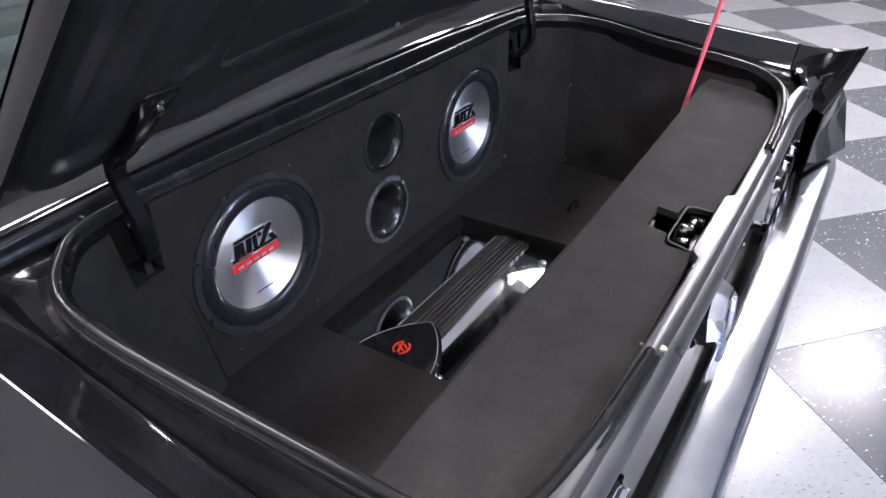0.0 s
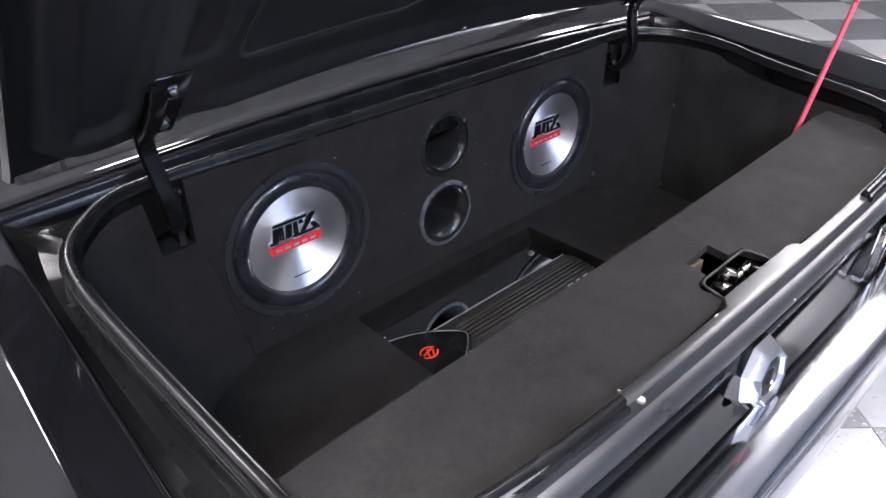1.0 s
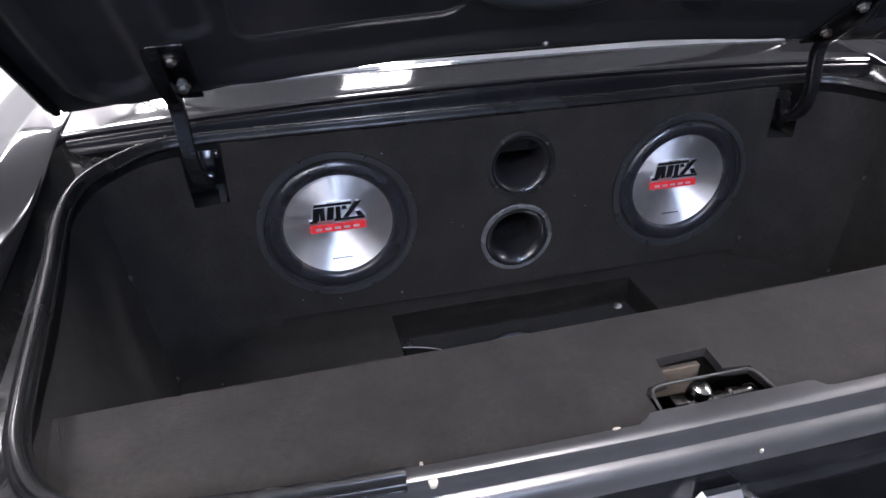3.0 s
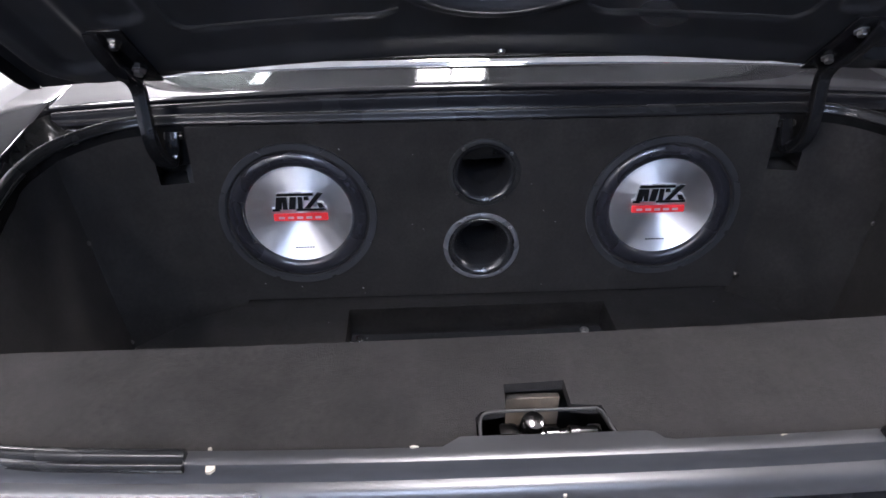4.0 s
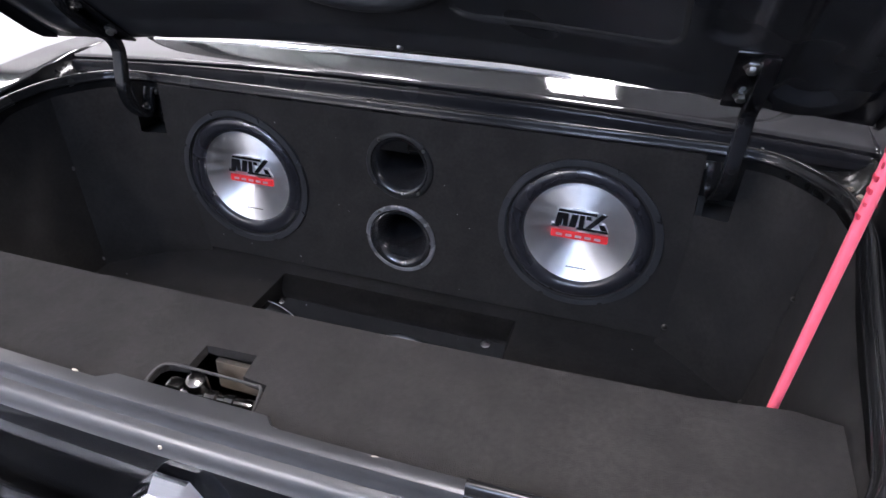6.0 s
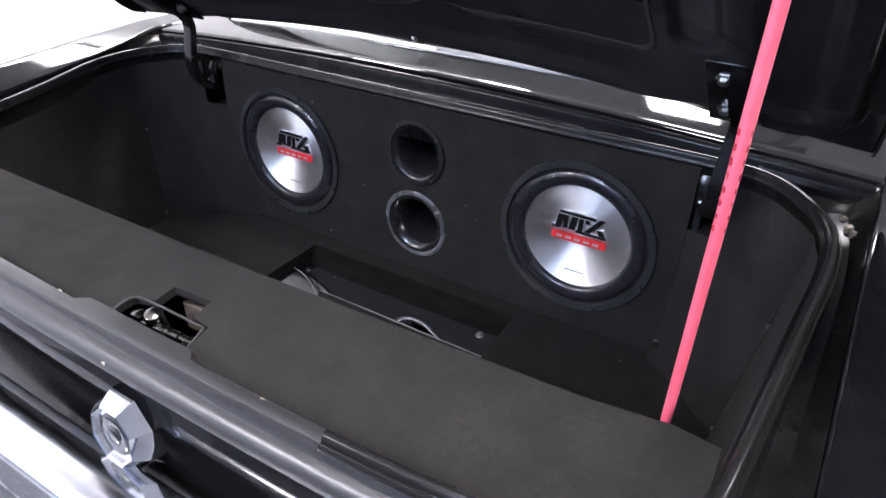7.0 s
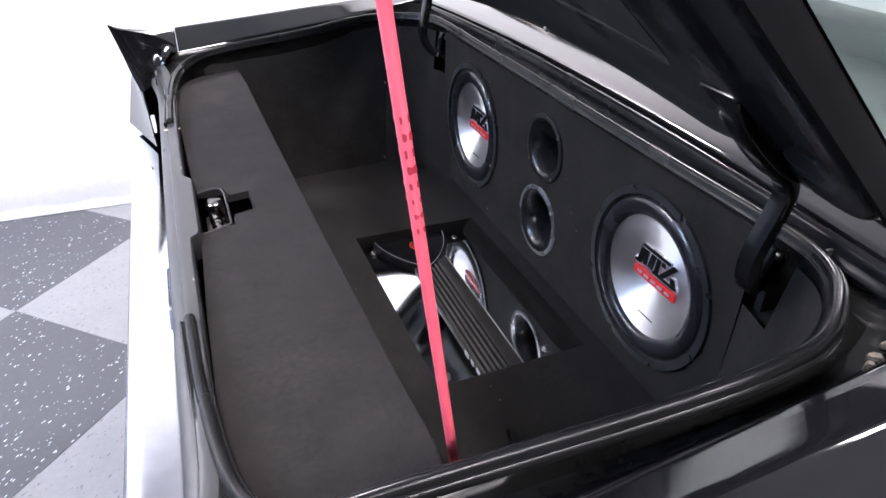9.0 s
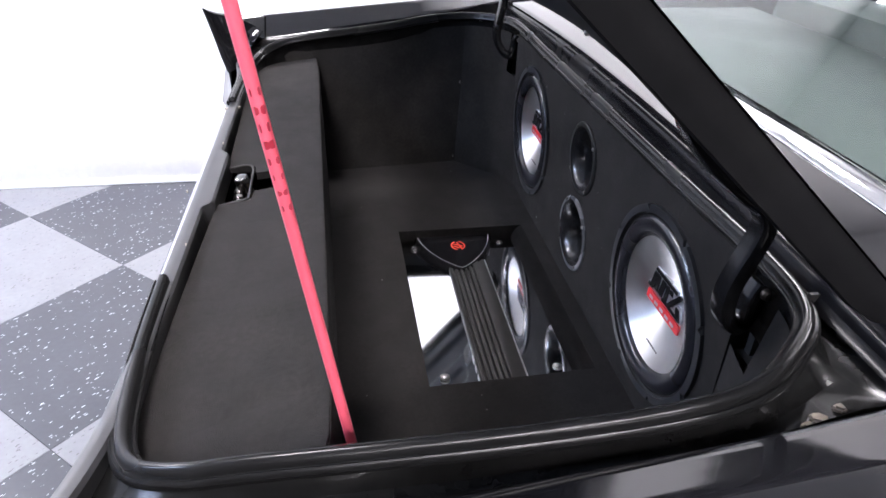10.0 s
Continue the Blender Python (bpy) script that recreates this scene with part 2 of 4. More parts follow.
def revolve(profile, n=48, bm=None, m=None, close=False):
    """Turn (radius, height) pairs round z."""
    bm = bm or bmesh.new()
    before = set(bm.verts)
    rows = []
    for k in range(n):
        a = 2 * math.pi * k / n
        rows.append([bm.verts.new((r * math.cos(a), r * math.sin(a), h)) for r, h in profile])
    np_ = len(profile)
    for k in range(n):
        a, b = rows[k], rows[(k + 1) % n]
        for j in range(np_ if close else np_ - 1):
            i = (j + 1) % np_
            bm.faces.new((a[j], b[j], b[i], a[i]))
    fresh = [v for v in bm.verts if v not in before]
    bmesh.ops.remove_doubles(bm, verts=fresh, dist=1e-6)
    if m is not None:
        fresh = [v for v in bm.verts if v not in before]
        bmesh.ops.transform(bm, matrix=m, verts=fresh)
    return bm


def smooth_path(pts, per=6, closed=False):
    """Catmull-Rom through the points."""
    p = [Vector(q) for q in pts]
    out, n = [], len(p)
    for i in range(n if closed else n - 1):
        if closed:
            a, b, c, d = p[i - 1], p[i], p[(i + 1) % n], p[(i + 2) % n]
        else:
            a, b, c, d = p[max(i - 1, 0)], p[i], p[i + 1], p[min(i + 2, n - 1)]
        for k in range(per):
            t = k / per
            out.append(0.5 * ((2 * b) + (c - a) * t + (2 * a - 5 * b + 4 * c - d) * t * t + (3 * b - a - 3 * c + d) * t ** 3))
    if not closed:
        out.append(p[-1])
    return out


def sweep(path, profile, closed=False, up=Vector((0, 0, 1)), caps=True, close_profile=True, bm=None):
    """Sweep (out, up) pairs along a path; out points to the right of the way."""
    bm = bm or bmesh.new()
    n = len(path)
    rows = []
    for i, p in enumerate(path):
        a = path[i - 1] if (i or closed) else p
        b = path[(i + 1) % n] if (i < n - 1 or closed) else p
        t = (b - a).normalized()
        side = t.cross(up).normalized()
        rise = side.cross(t).normalized()
        rows.append([bm.verts.new(p + side * o + rise * h) for o, h in profile])
    m = len(profile)
    for i in range(n if closed else n - 1):
        a, b = rows[i], rows[(i + 1) % n]
        for j in range(m if close_profile else m - 1):
            k = (j + 1) % m
            bm.faces.new((a[j], a[k], b[k], b[j]))
    if caps and not closed and close_profile:
        bm.faces.new(rows[0])
        bm.faces.new(rows[-1][::-1])
    return bm


def ring(r, n=10, rx=None, cx=0.0, cy=0.0):
    return [(cx + (rx or r) * math.cos(2 * math.pi * k / n), cy + r * math.sin(2 * math.pi * k / n)) for k in range(n)]


def rounded(x0, y0, x1, y1, r, n=5):
    pts = []
    for cx, cy, a0 in ((x1 - r, y1 - r, 0), (x0 + r, y1 - r, 90), (x0 + r, y0 + r, 180), (x1 - r, y0 + r, 270)):
        for k in range(n + 1):
            a = radians(a0 + 90 * k / n)
            pts.append((cx + r * math.cos(a), cy + r * math.sin(a)))
    return pts


def plate(outer, holes, thick, m, round_edge=0.0):
    """A flat board with holes, in local x, y, its face at z = 0, its back at -thick."""
    bm = bmesh.new()
    edges = []
    for loop in [outer, *holes]:
        vs = [bm.verts.new((x, y, 0)) for x, y in loop]
        edges += [bm.edges.new((vs[i], vs[(i + 1) % len(vs)])) for i in range(len(vs))]
    bmesh.ops.triangle_fill(bm, edges=edges, use_beauty=True)
    faces = bm.faces[:]
    ext = bmesh.ops.extrude_face_region(bm, geom=faces)
    bmesh.ops.translate(bm, vec=(0, 0, -thick), verts=[v for v in ext["geom"] if isinstance(v, bmesh.types.BMVert)])
    bmesh.ops.transform(bm, matrix=m, verts=bm.verts)
    return bm


def prism(outline, z0, z1, m=None, bm=None, bevel=0.0):
    own = bmesh.new()
    f = own.faces.new([own.verts.new((x, y, z0)) for x, y in outline])
    ext = bmesh.ops.extrude_face_region(own, geom=[f])
    bmesh.ops.translate(own, vec=(0, 0, z1 - z0), verts=[v for v in ext["geom"] if isinstance(v, bmesh.types.BMVert)])
    if bevel:
        bmesh.ops.recalc_face_normals(own, faces=own.faces)
        bmesh.ops.bevel(own, geom=own.edges[:], offset=bevel, segments=2, affect="EDGES")
    if m is not None:
        bmesh.ops.transform(own, matrix=m, verts=own.verts)
    if bm is None:
        return own
    tmp = bpy.data.meshes.new("tmp")
    own.to_mesh(tmp)
    own.free()
    bm.from_mesh(tmp)
    bpy.data.meshes.remove(tmp)
    return bm


# ---- the hall ----
def ceiling_light(lamp, label, m):
    ob = thing("ceiling_light", label, "ceiling light", "ceiling lights", m)
    part("frame", block(0, 0, -0.03, 0.50, 0.80, 0.06, 0.006), WALLM, ob)
    for x in (-0.110, 0.110):
        part("diffuser", block(x, 0, -0.062, 0.20, 0.70, 0.008), lamp, ob, "glowing white diffuser", 0)
    return ob


def hall():
    floor = tagged(finish(block(2.6, 0, -0.08, 9.6, 13.0, 0.14), "floor", TILE_LIGHT, 0), "grey and charcoal checkerboard vinyl showroom floor", "floor", kind="structure")
    for name, cx, cy, sx, sy in (("wall_west", -2.15, 0, 0.2, 13.0), ("wall_east", 7.4, 0, 0.2, 13.0), ("wall_north", 2.6, 6.4, 9.4, 0.2), ("wall_south", 2.6, -6.4, 9.4, 0.2)):
        tagged(finish(block(cx, cy, CEILING / 2, sx, sy, CEILING), name, {"wall_west": WALLM, "wall_south": SOUTHWALL}.get(name, GREYWALL), 0), {"wall_west": "plain white painted showroom wall", "wall_south": "unseen plain showroom wall, tinted blue-grey to cool the light"}.get(name, "plain dark grey painted showroom wall"), "wall", kind="structure")
    tagged(finish(block(-2.043, 0, 0.062, 0.014, 12.6, 0.125, 0.004), "baseboard", BASEM, 30), "pale grey baseboard along the white wall", "baseboard", kind="structure")
    tagged(finish(block(-2.030, 0, 0.014, 0.014, 12.6, 0.028, 0.005), "trim", WALLM, 30), "white strip along the foot of the baseboard", "trim", kind="structure")
    tagged(finish(block(2.6, 0, CEILING + 0.06, 9.6, 13.0, 0.1), "ceiling", CEILM, 0), "plain white showroom ceiling", "ceiling", kind="structure")
    first = None
    for x, y in ((0.25, -1.0), (-1.72, -3.1), (-1.72, 0.7), (-1.72, 3.6), (-1.72, 5.5), (0.05, 1.75), (3.4, 0.90), (3.3, -0.20), (4.3, -0.62), (5.5, -1.35)):
        m = pose(x, y, CEILING)
        if first is None:
            first = ceiling_light(LAMP, "white twin panel light on the ceiling", m)
        else:
            copy_thing(first, m)
    cool = ceiling_light(COOL_LAMP, "white twin panel light with cool daylight tubes", pose(0.1, -3.3, CEILING))
    copy_thing(cool, pose(0.0, -4.5, CEILING))
    return floor


FLOOR = hall()

# ---- the car ----
CAR = thing("car", "black classic coupe with its boot lid propped open", "car")

# rim of the boot opening, right half from the middle of the front to the middle of the back
RIM = [(0, -0.016, 1.042), (0.30, -0.016, 1.042), (0.50, -0.013, 1.041), (0.580, -0.028, 1.041), (0.630, -0.072, 1.039), (0.662, -0.126, 1.035), (0.671, -0.200, 1.028),
       (0.664, -0.300, 1.013), (0.656, -0.400, 1.002), (0.648, -0.500, 0.992), (0.640, -0.556, 0.982), (0.615, -0.598, 0.968), (0.560, -0.620, 0.957), (0.45, -0.632, 0.951), (0.32, -0.637, 0.948), (0.15, -0.640, 0.946), (0, -0.641, 0.946)]


def rim_at(y):
    """x and z of the rim's right side at y."""
    pts = RIM[4:13]
    for (x0, y0, z0), (x1, y1, z1) in zip(pts, pts[1:]):
        if y1 <= y <= y0:
            k = (y - y0) / (y1 - y0)
            return x0 + (x1 - x0) * k, z0 + (z1 - z0) * k
    return pts[-1][0], pts[-1][2]


def mirror(pts):
    return [(-x, y, z) for x, y, z in pts]



def rim_outer(p):
    """From a rim point outwards to the edge of the body panels."""
    d = Vector((p.x, (p.y + 0.31) * 2.0, 0))
    # box of the deck opening
    best = 9.0
    if abs(d.x) > 1e-6:
        best = min(best, (0.705 - abs(p.x)) / abs(d.x))
    if d.y > 1e-6:
        best = min(best, (0.007 - p.y) / d.y)
    if d.y < -1e-6:
        best = min(best, (-0.658 - p.y) / d.y)
    return p + d * best


def crease(y):
    """Height of the crease along the quarter panel."""
    low = 1.075 + 0.132 * y if y < -0.065 else 1.0664 + 0.006 * min(y, 0.1)
    return low + 0.697 * (top_outer(y) - low)


def top_inner(y):
    """Height of the quarter panel's inner edge."""
    low = 1.075 + 0.132 * y if y < -0.065 else 1.0664 + 0.006 * min(y, 0.1)
    return low - 0.016 * smoothstep(-0.02, -0.14, y)


def top_outer(y):
    """Height of the quarter panel's crown."""
    return 1.074 + 0.068 * y if y < 0 else 1.074 + 0.02 * y


def quarter_profile(y):
    i = top_inner(y)
    prof = [(0.706, i - 0.04), (0.706, i - 0.003), (0.708, i - 0.0005)]
    c = (crease(y) - i) / 0.697
    prof += [(0.711, i + 0.04 * c), (0.720, i + 0.16 * c), (0.735, i + 0.36 * c), (0.750, i + 0.56 * c), (0.7575, i + 0.66 * c), (0.760, i + 0.685 * c), (0.7635, i + 0.697 * c)]
    top = i + 0.70 * c
    return prof + [(0.767, top - 0.0006), (0.790, top - 0.0052), (0.820, top - 0.0112), (0.838, top - 0.0150), (0.846, top - 0.0180), (0.853, top - 0.0240), (0.858, top - 0.033), (0.866, top - 0.060), (0.880, 0.90), (0.890, 0.82), (0.895, 0.75), (0.890, 0.62), (0.870, 0.50), (0.84, 0.40)]


def deck():
    # inner flange and gutter round the opening
    bm = bmesh.new()
    rows = []
    loop = smooth_path(mirror(RIM[:13])[::-1] + RIM[1:13], 5)
    for p in loop:
        q = rim_outer(p)
        d = (q - p)
        d.z = 0
        if d.length < 0.012:
            d = d.normalized() * 0.012
        e = d.normalized()
        lift = 0.006 if p.y > -0.56 else -0.016
        k = smoothstep(0.60, 0.665, abs(p.x)) * smoothstep(-0.60, -0.55, p.y)
        lift += (top_inner(q.y) - 0.004 - p.z - lift) * k
        rows.append([p - e * 0.006 + Vector((0, 0, -0.075)), p - e * 0.006 + Vector((0, 0, -0.004)), p + Vector((0, 0, 0.0)), p + e * 0.006 + Vector((0, 0, -0.003)),
                     p + d * 0.30 + Vector((0, 0, -0.014 - 0.008 * k)), p + d * 0.62 + Vector((0, 0, lift * 0.30 - 0.014 - 0.008 * k)), p + d * 0.90 + Vector((0, 0, lift * 0.80 - 0.006 - 0.004 * k)), p + d + Vector((0, 0, lift))])
    grid(bm, rows)
    part("gutter", bm, JAMB, CAR, "black painted gutter round the boot opening")
    # rubber seal, open at the middle of the back
    right = [q for q in smooth_path(RIM[:-2], 6)]
    left = [Vector((-q.x, q.y, q.z)) for q in right]
    path = left[::-1] + right[1:]
    path = [q + Vector((0, 0, 0.005)) for q in path]
    prof = [(0.007, -0.012), (0.0102, -0.010), (0.0108, -0.0068), (0.0095, -0.0052), (0.0075, -0.006), (0.0063, -0.004), (0.0060, 0.0005), (0.0042, 0.0045), (0.0008, 0.0060), (-0.0030, 0.0050), (-0.0056, 0.0016),
            (-0.0064, -0.0030), (-0.0074, -0.0030), (-0.0094, -0.0016), (-0.0112, -0.0032), (-0.0118, -0.0080), (-0.010, -0.012)]
    part("weatherstrip", sweep(path, prof), RUBBER, CAR, "black rubber weatherstrip", 50)
    # the ends are solid; a dark disc on each paints the hollow's shade
    for end, near in ((path[0], path[1]), (path[-1], path[-2])):
        t = (end - near).normalized()
        m = Matrix.Translation(end + t * 0.0006) @ t.to_track_quat("Z", "Y").to_matrix().to_4x4()
        part("strip_end_shade", revolve([(0.0, 0.0), (0.0036, 0.0), (0.0040, -0.003)], 14, m=m), TRIMDARK, CAR, "dark disc painting the shaded hollow in the weatherstrip end")
    # old seam sealer at the front corner
    rng = random.Random(8)
    for x, y, r in ((0.676, -0.056, 0.007), (0.684, -0.080, 0.009), (0.689, -0.092, 0.006)):
        out = [(x + r * rng.uniform(0.5, 1.1) * math.cos(a), y + r * rng.uniform(0.5, 1.1) * math.sin(a)) for a in [2 * math.pi * k / 9 for k in range(9)]]
        part("seam_sealer", prism(out, 1.014, 1.0275, bevel=0.002), SEALER, CAR, "crusted beige seam sealer", 60)


def quarter(s):
    """A quarter panel; s = 1 right, -1 left."""
    rows = []
    for y in [-0.600, -0.56, -0.45, -0.3, -0.15, 0.0, 0.03, 0.15, 0.4, 0.8, 1.2]:
        rows.append([(s * x, y, z) for x, z in quarter_profile(y)])
    part("quarter_panel", sheet(rows, 0.0015), PAINT, CAR, "glossy black quarter panel")
    # pointed extension behind the seam, its top dipping before the point
    rows = []
    begin = quarter_profile(-0.603)
    begin = [begin[j] for j in (2, 4, 6, 9, 13, 15, 16, 17)] + [(0.891, 0.80)]
    tip = [(0.674, 1.057, -0.731), (0.6765, 1.0565, -0.732), (0.679, 1.055, -0.733), (0.684, 1.050, -0.734), (0.704, 1.024, -0.722), (0.745, 0.985, -0.714), (0.800, 0.938, -0.706), (0.843, 0.885, -0.724), (0.852, 0.775, -0.750)]
    for k in (0.0, 0.12, 0.3, 0.5, 0.7, 0.85, 1.0):
        row = []
        for j, ((x0, z0), (x1, z1, y1)) in enumerate(zip(begin, tip)):
            e = k ** 1.6 if j < 4 else k
            row.append((s * (x0 + (x1 - x0) * k), -0.603 + (y1 + 0.603) * k, z0 + (z1 - z0) * e))
        rows.append(row)
    part("quarter_extension", sheet(rows, 0.003), PAINT, CAR, "pointed black quarter panel extension")
    # hollow three-cornered face between the seam and the ridge
    rows = []
    ridge = [Vector((s * x, y, z)) for x, y, z in [(0.674, -0.731, 1.053), (0.6755, -0.722, 1.018), (0.6765, -0.713, 0.980), (0.6765, -0.705, 0.942), (0.675, -0.694, 0.905)]]
    foot = [Vector((s * x, y, z)) for x, y, z in [(0.704, -0.606, 0.994), (0.690, -0.616, 0.984), (0.676, -0.628, 0.972), (0.664, -0.640, 0.956), (0.652, -0.652, 0.932)]]
    for k in range(9):
        a = k / 8
        deep = 0.020 * math.sin(min(1, a / 0.85) * math.pi)
        rows.append([f.lerp(e, a) + Vector((s * deep * 0.8, deep * 0.6, 0)) for f, e in zip(foot, ridge)])
    part("end_cap", sheet(rows, 0.003), PAINT, CAR, "hollow black face of the tail end")
    # sunk panel with a raised border inside the hollow
    rows = []
    for k in range(7):
        a = 0.22 + 0.58 * k / 6
        lo, hi = 0.20 + 0.12 * a, 0.86
        row = []
        for j in range(7):
            b = (lo + (hi - lo) * j / 6) * 4
            i = min(3, int(b))
            f = foot[i].lerp(foot[i + 1], b - i)
            e = ridge[i].lerp(ridge[i + 1], b - i)
            deep = 0.020 * math.sin(min(1, a / 0.85) * math.pi)
            edge = 0.0 if 0 < k < 6 and 0 < j < 6 else 0.004
            row.append(f.lerp(e, a) + Vector((s * deep * 0.8, deep * 0.6, 0)) + Vector((-s * 0.8, -0.6, 0.2)) * (0.0045 - edge))
        rows.append(row)
    part("end_cap_inset", sheet(rows, 0.0015), PAINT, CAR, "three-cornered panel in the hollow tail end", 30)
    # bead along the ridge
    part("end_cap_bead", sweep(ridge, ring(0.0022, 8)), PAINT, CAR, "rounded black edge of the tail end", 60)
    # back face under the ridge
    inner = ridge[::2] + [Vector((s * 0.668, -0.691, 0.840)), Vector((s * 0.660, -0.688, 0.775))]
    outer = [Vector((s * x, y, z)) for x, y, z in [(0.676, -0.731, 1.050), (0.745, -0.713, 0.985), (0.800, -0.705, 0.938), (0.842, -0.723, 0.885), (0.850, -0.749, 0.775)]]
    part("end_filler", sheet([[a.lerp(b, k / 4) for a, b in zip(inner, outer)] for k in range(5)], 0.003), PAINT, CAR, "black filler face of the tail end")
    # body side under the extension
    rows = []
    for y in (-0.60, -0.65, -0.690):
        k = (-0.6 - y) / 0.135
        rows.append([(s * (x - 0.045 * k), y, z) for x, z in ((0.893, 0.80), (0.896, 0.72), (0.888, 0.60), (0.860, 0.45))])
    part("lower_end", sheet(rows, 0.003), PAINT, CAR, "black lower tail end")


def tulip():
    rows = []
    for i in range(25):
        x = -0.708 + 1.416 * i / 24
        dz = -0.022 * (abs(x) / 0.708) ** 2.2
        prof = [(0.010, 1.070 + dz), (0.0045, 1.0765 + dz), (0.0045, 1.0795 + dz), (0.007, 1.0820 + dz), (0.010, 1.0832 + dz), (0.014, 1.0838 + dz), (0.050, 1.0858 + dz), (0.085, 1.08775 + dz), (0.145, 1.0905 + dz)]
        rows.append([(x, y, z) for y, z in prof])
    part("tulip_panel", sheet(rows, 0.0015), PAINT, CAR, "glossy black panel below the rear window")
    # rolled flange below the panel's edge
    rows = []
    for i in range(25):
        x = -0.700 + 1.400 * i / 24
        dz = -0.022 * (abs(x) / 0.708) ** 2.2
        rows.append([(x, y, z + dz * (0.5 if z < 1.06 else 1)) for y, z in [(0.008, 1.0755), (0.0015, 1.0750), (-0.0025, 1.0725), (-0.0045, 1.0680), (-0.0055, 1.0610), (-0.0060, 1.0540), (-0.0080, 1.0490), (-0.0120, 1.0450)]])
    part("front_flange", sheet(rows, 0.001), FLANGE, CAR, "rolled satin flange at the front of the boot opening", 60)
    # window trim and glass
    path = [Vector((x, 0.122 + 0.01 * (x / 0.6) ** 2, 1.097 - 0.022 * (abs(x) / 0.708) ** 2.2)) for x in [-0.60 + 1.2 * i / 20 for i in range(21)]]
    part("window_trim", sweep(path, [(0.0135, -0.010), (0.0135, -0.0065), (0.012, -0.0050), (-0.011, 0.0030), (-0.013, 0.0020), (-0.0135, -0.006)]), CHROME, CAR, "bright metal rear window trim", 50)
    rows = []
    for i in range(13):
        x = -0.585 + 1.17 * i / 12
        c = 0.03 * (x / 0.585) ** 2
        rows.append([(x * (1 - 0.12 * k), 0.128 + 0.50 * k + c, 1.104 - 0.018 * (x / 0.585) ** 2 + 0.40 * k - 0.05 * k * k) for k in [j / 8 for j in range(9)]])
    g = part("rear_window", sheet(rows, 0.005), GLASS, CAR, "tinted green rear window glass")
    g.visible_shadow = False
    # roof, pillars and cabin behind the glass
    rows = []
    for i in range(13):
        x = -0.62 + 1.24 * i / 12
        c = 0.03 * (x / 0.62) ** 2
        rows.append([(x, 0.62 + c, 1.452 - 0.5 * c), (x, 0.66 + c, 1.47 - 0.8 * c), (x, 0.9, 1.50 - c), (x, 1.2, 1.51 - c)])
    part("roof", sheet(rows, 0.003), PAINT, CAR, "glossy black roof")
    rows = []
    for i in range(9):
        x = -0.60 + 1.2 * i / 8
        rows.append([(x, 0.64, 1.445 - 0.03 * (x / 0.6) ** 2), (x, 0.9, 1.475 - 0.03 * (x / 0.6) ** 2), (x, 1.2, 1.485 - 0.03 * (x / 0.6) ** 2)])
    part("headliner", sheet(rows, 0.002), HEADLINER, CAR, "grey headliner")
    for s in (1, -1):
        rows = []
        for k in [j / 6 for j in range(7)]:
            x0 = 0.60 * (1 - 0.12 * k)
            rows.append([(s * x0, 0.125 + 0.52 * k, 1.088 + 0.40 * k - 0.05 * k * k), (s * (x0 + 0.03), 0.135 + 0.52 * k, 1.078 + 0.39 * k - 0.05 * k * k), (s * (0.70 - 0.10 * k), 0.20 + 0.50 * k, 1.062 + 0.37 * k - 0.03 * k * k)])
        part("roof_pillar", sheet(rows, 0.003), PAINT, CAR, "glossy black roof pillar")
    part("parcel_shelf", block(0, 0.36, 1.05, 1.24, 0.50, 0.02, 0.004), SEAT, CAR, "grey-green parcel shelf behind the glass")
    part("rear_seat_back", block(0, 0.70, 0.94, 1.15, 0.16, 0.36, 0.05), SEAT, CAR, "grey-green rear seat back")


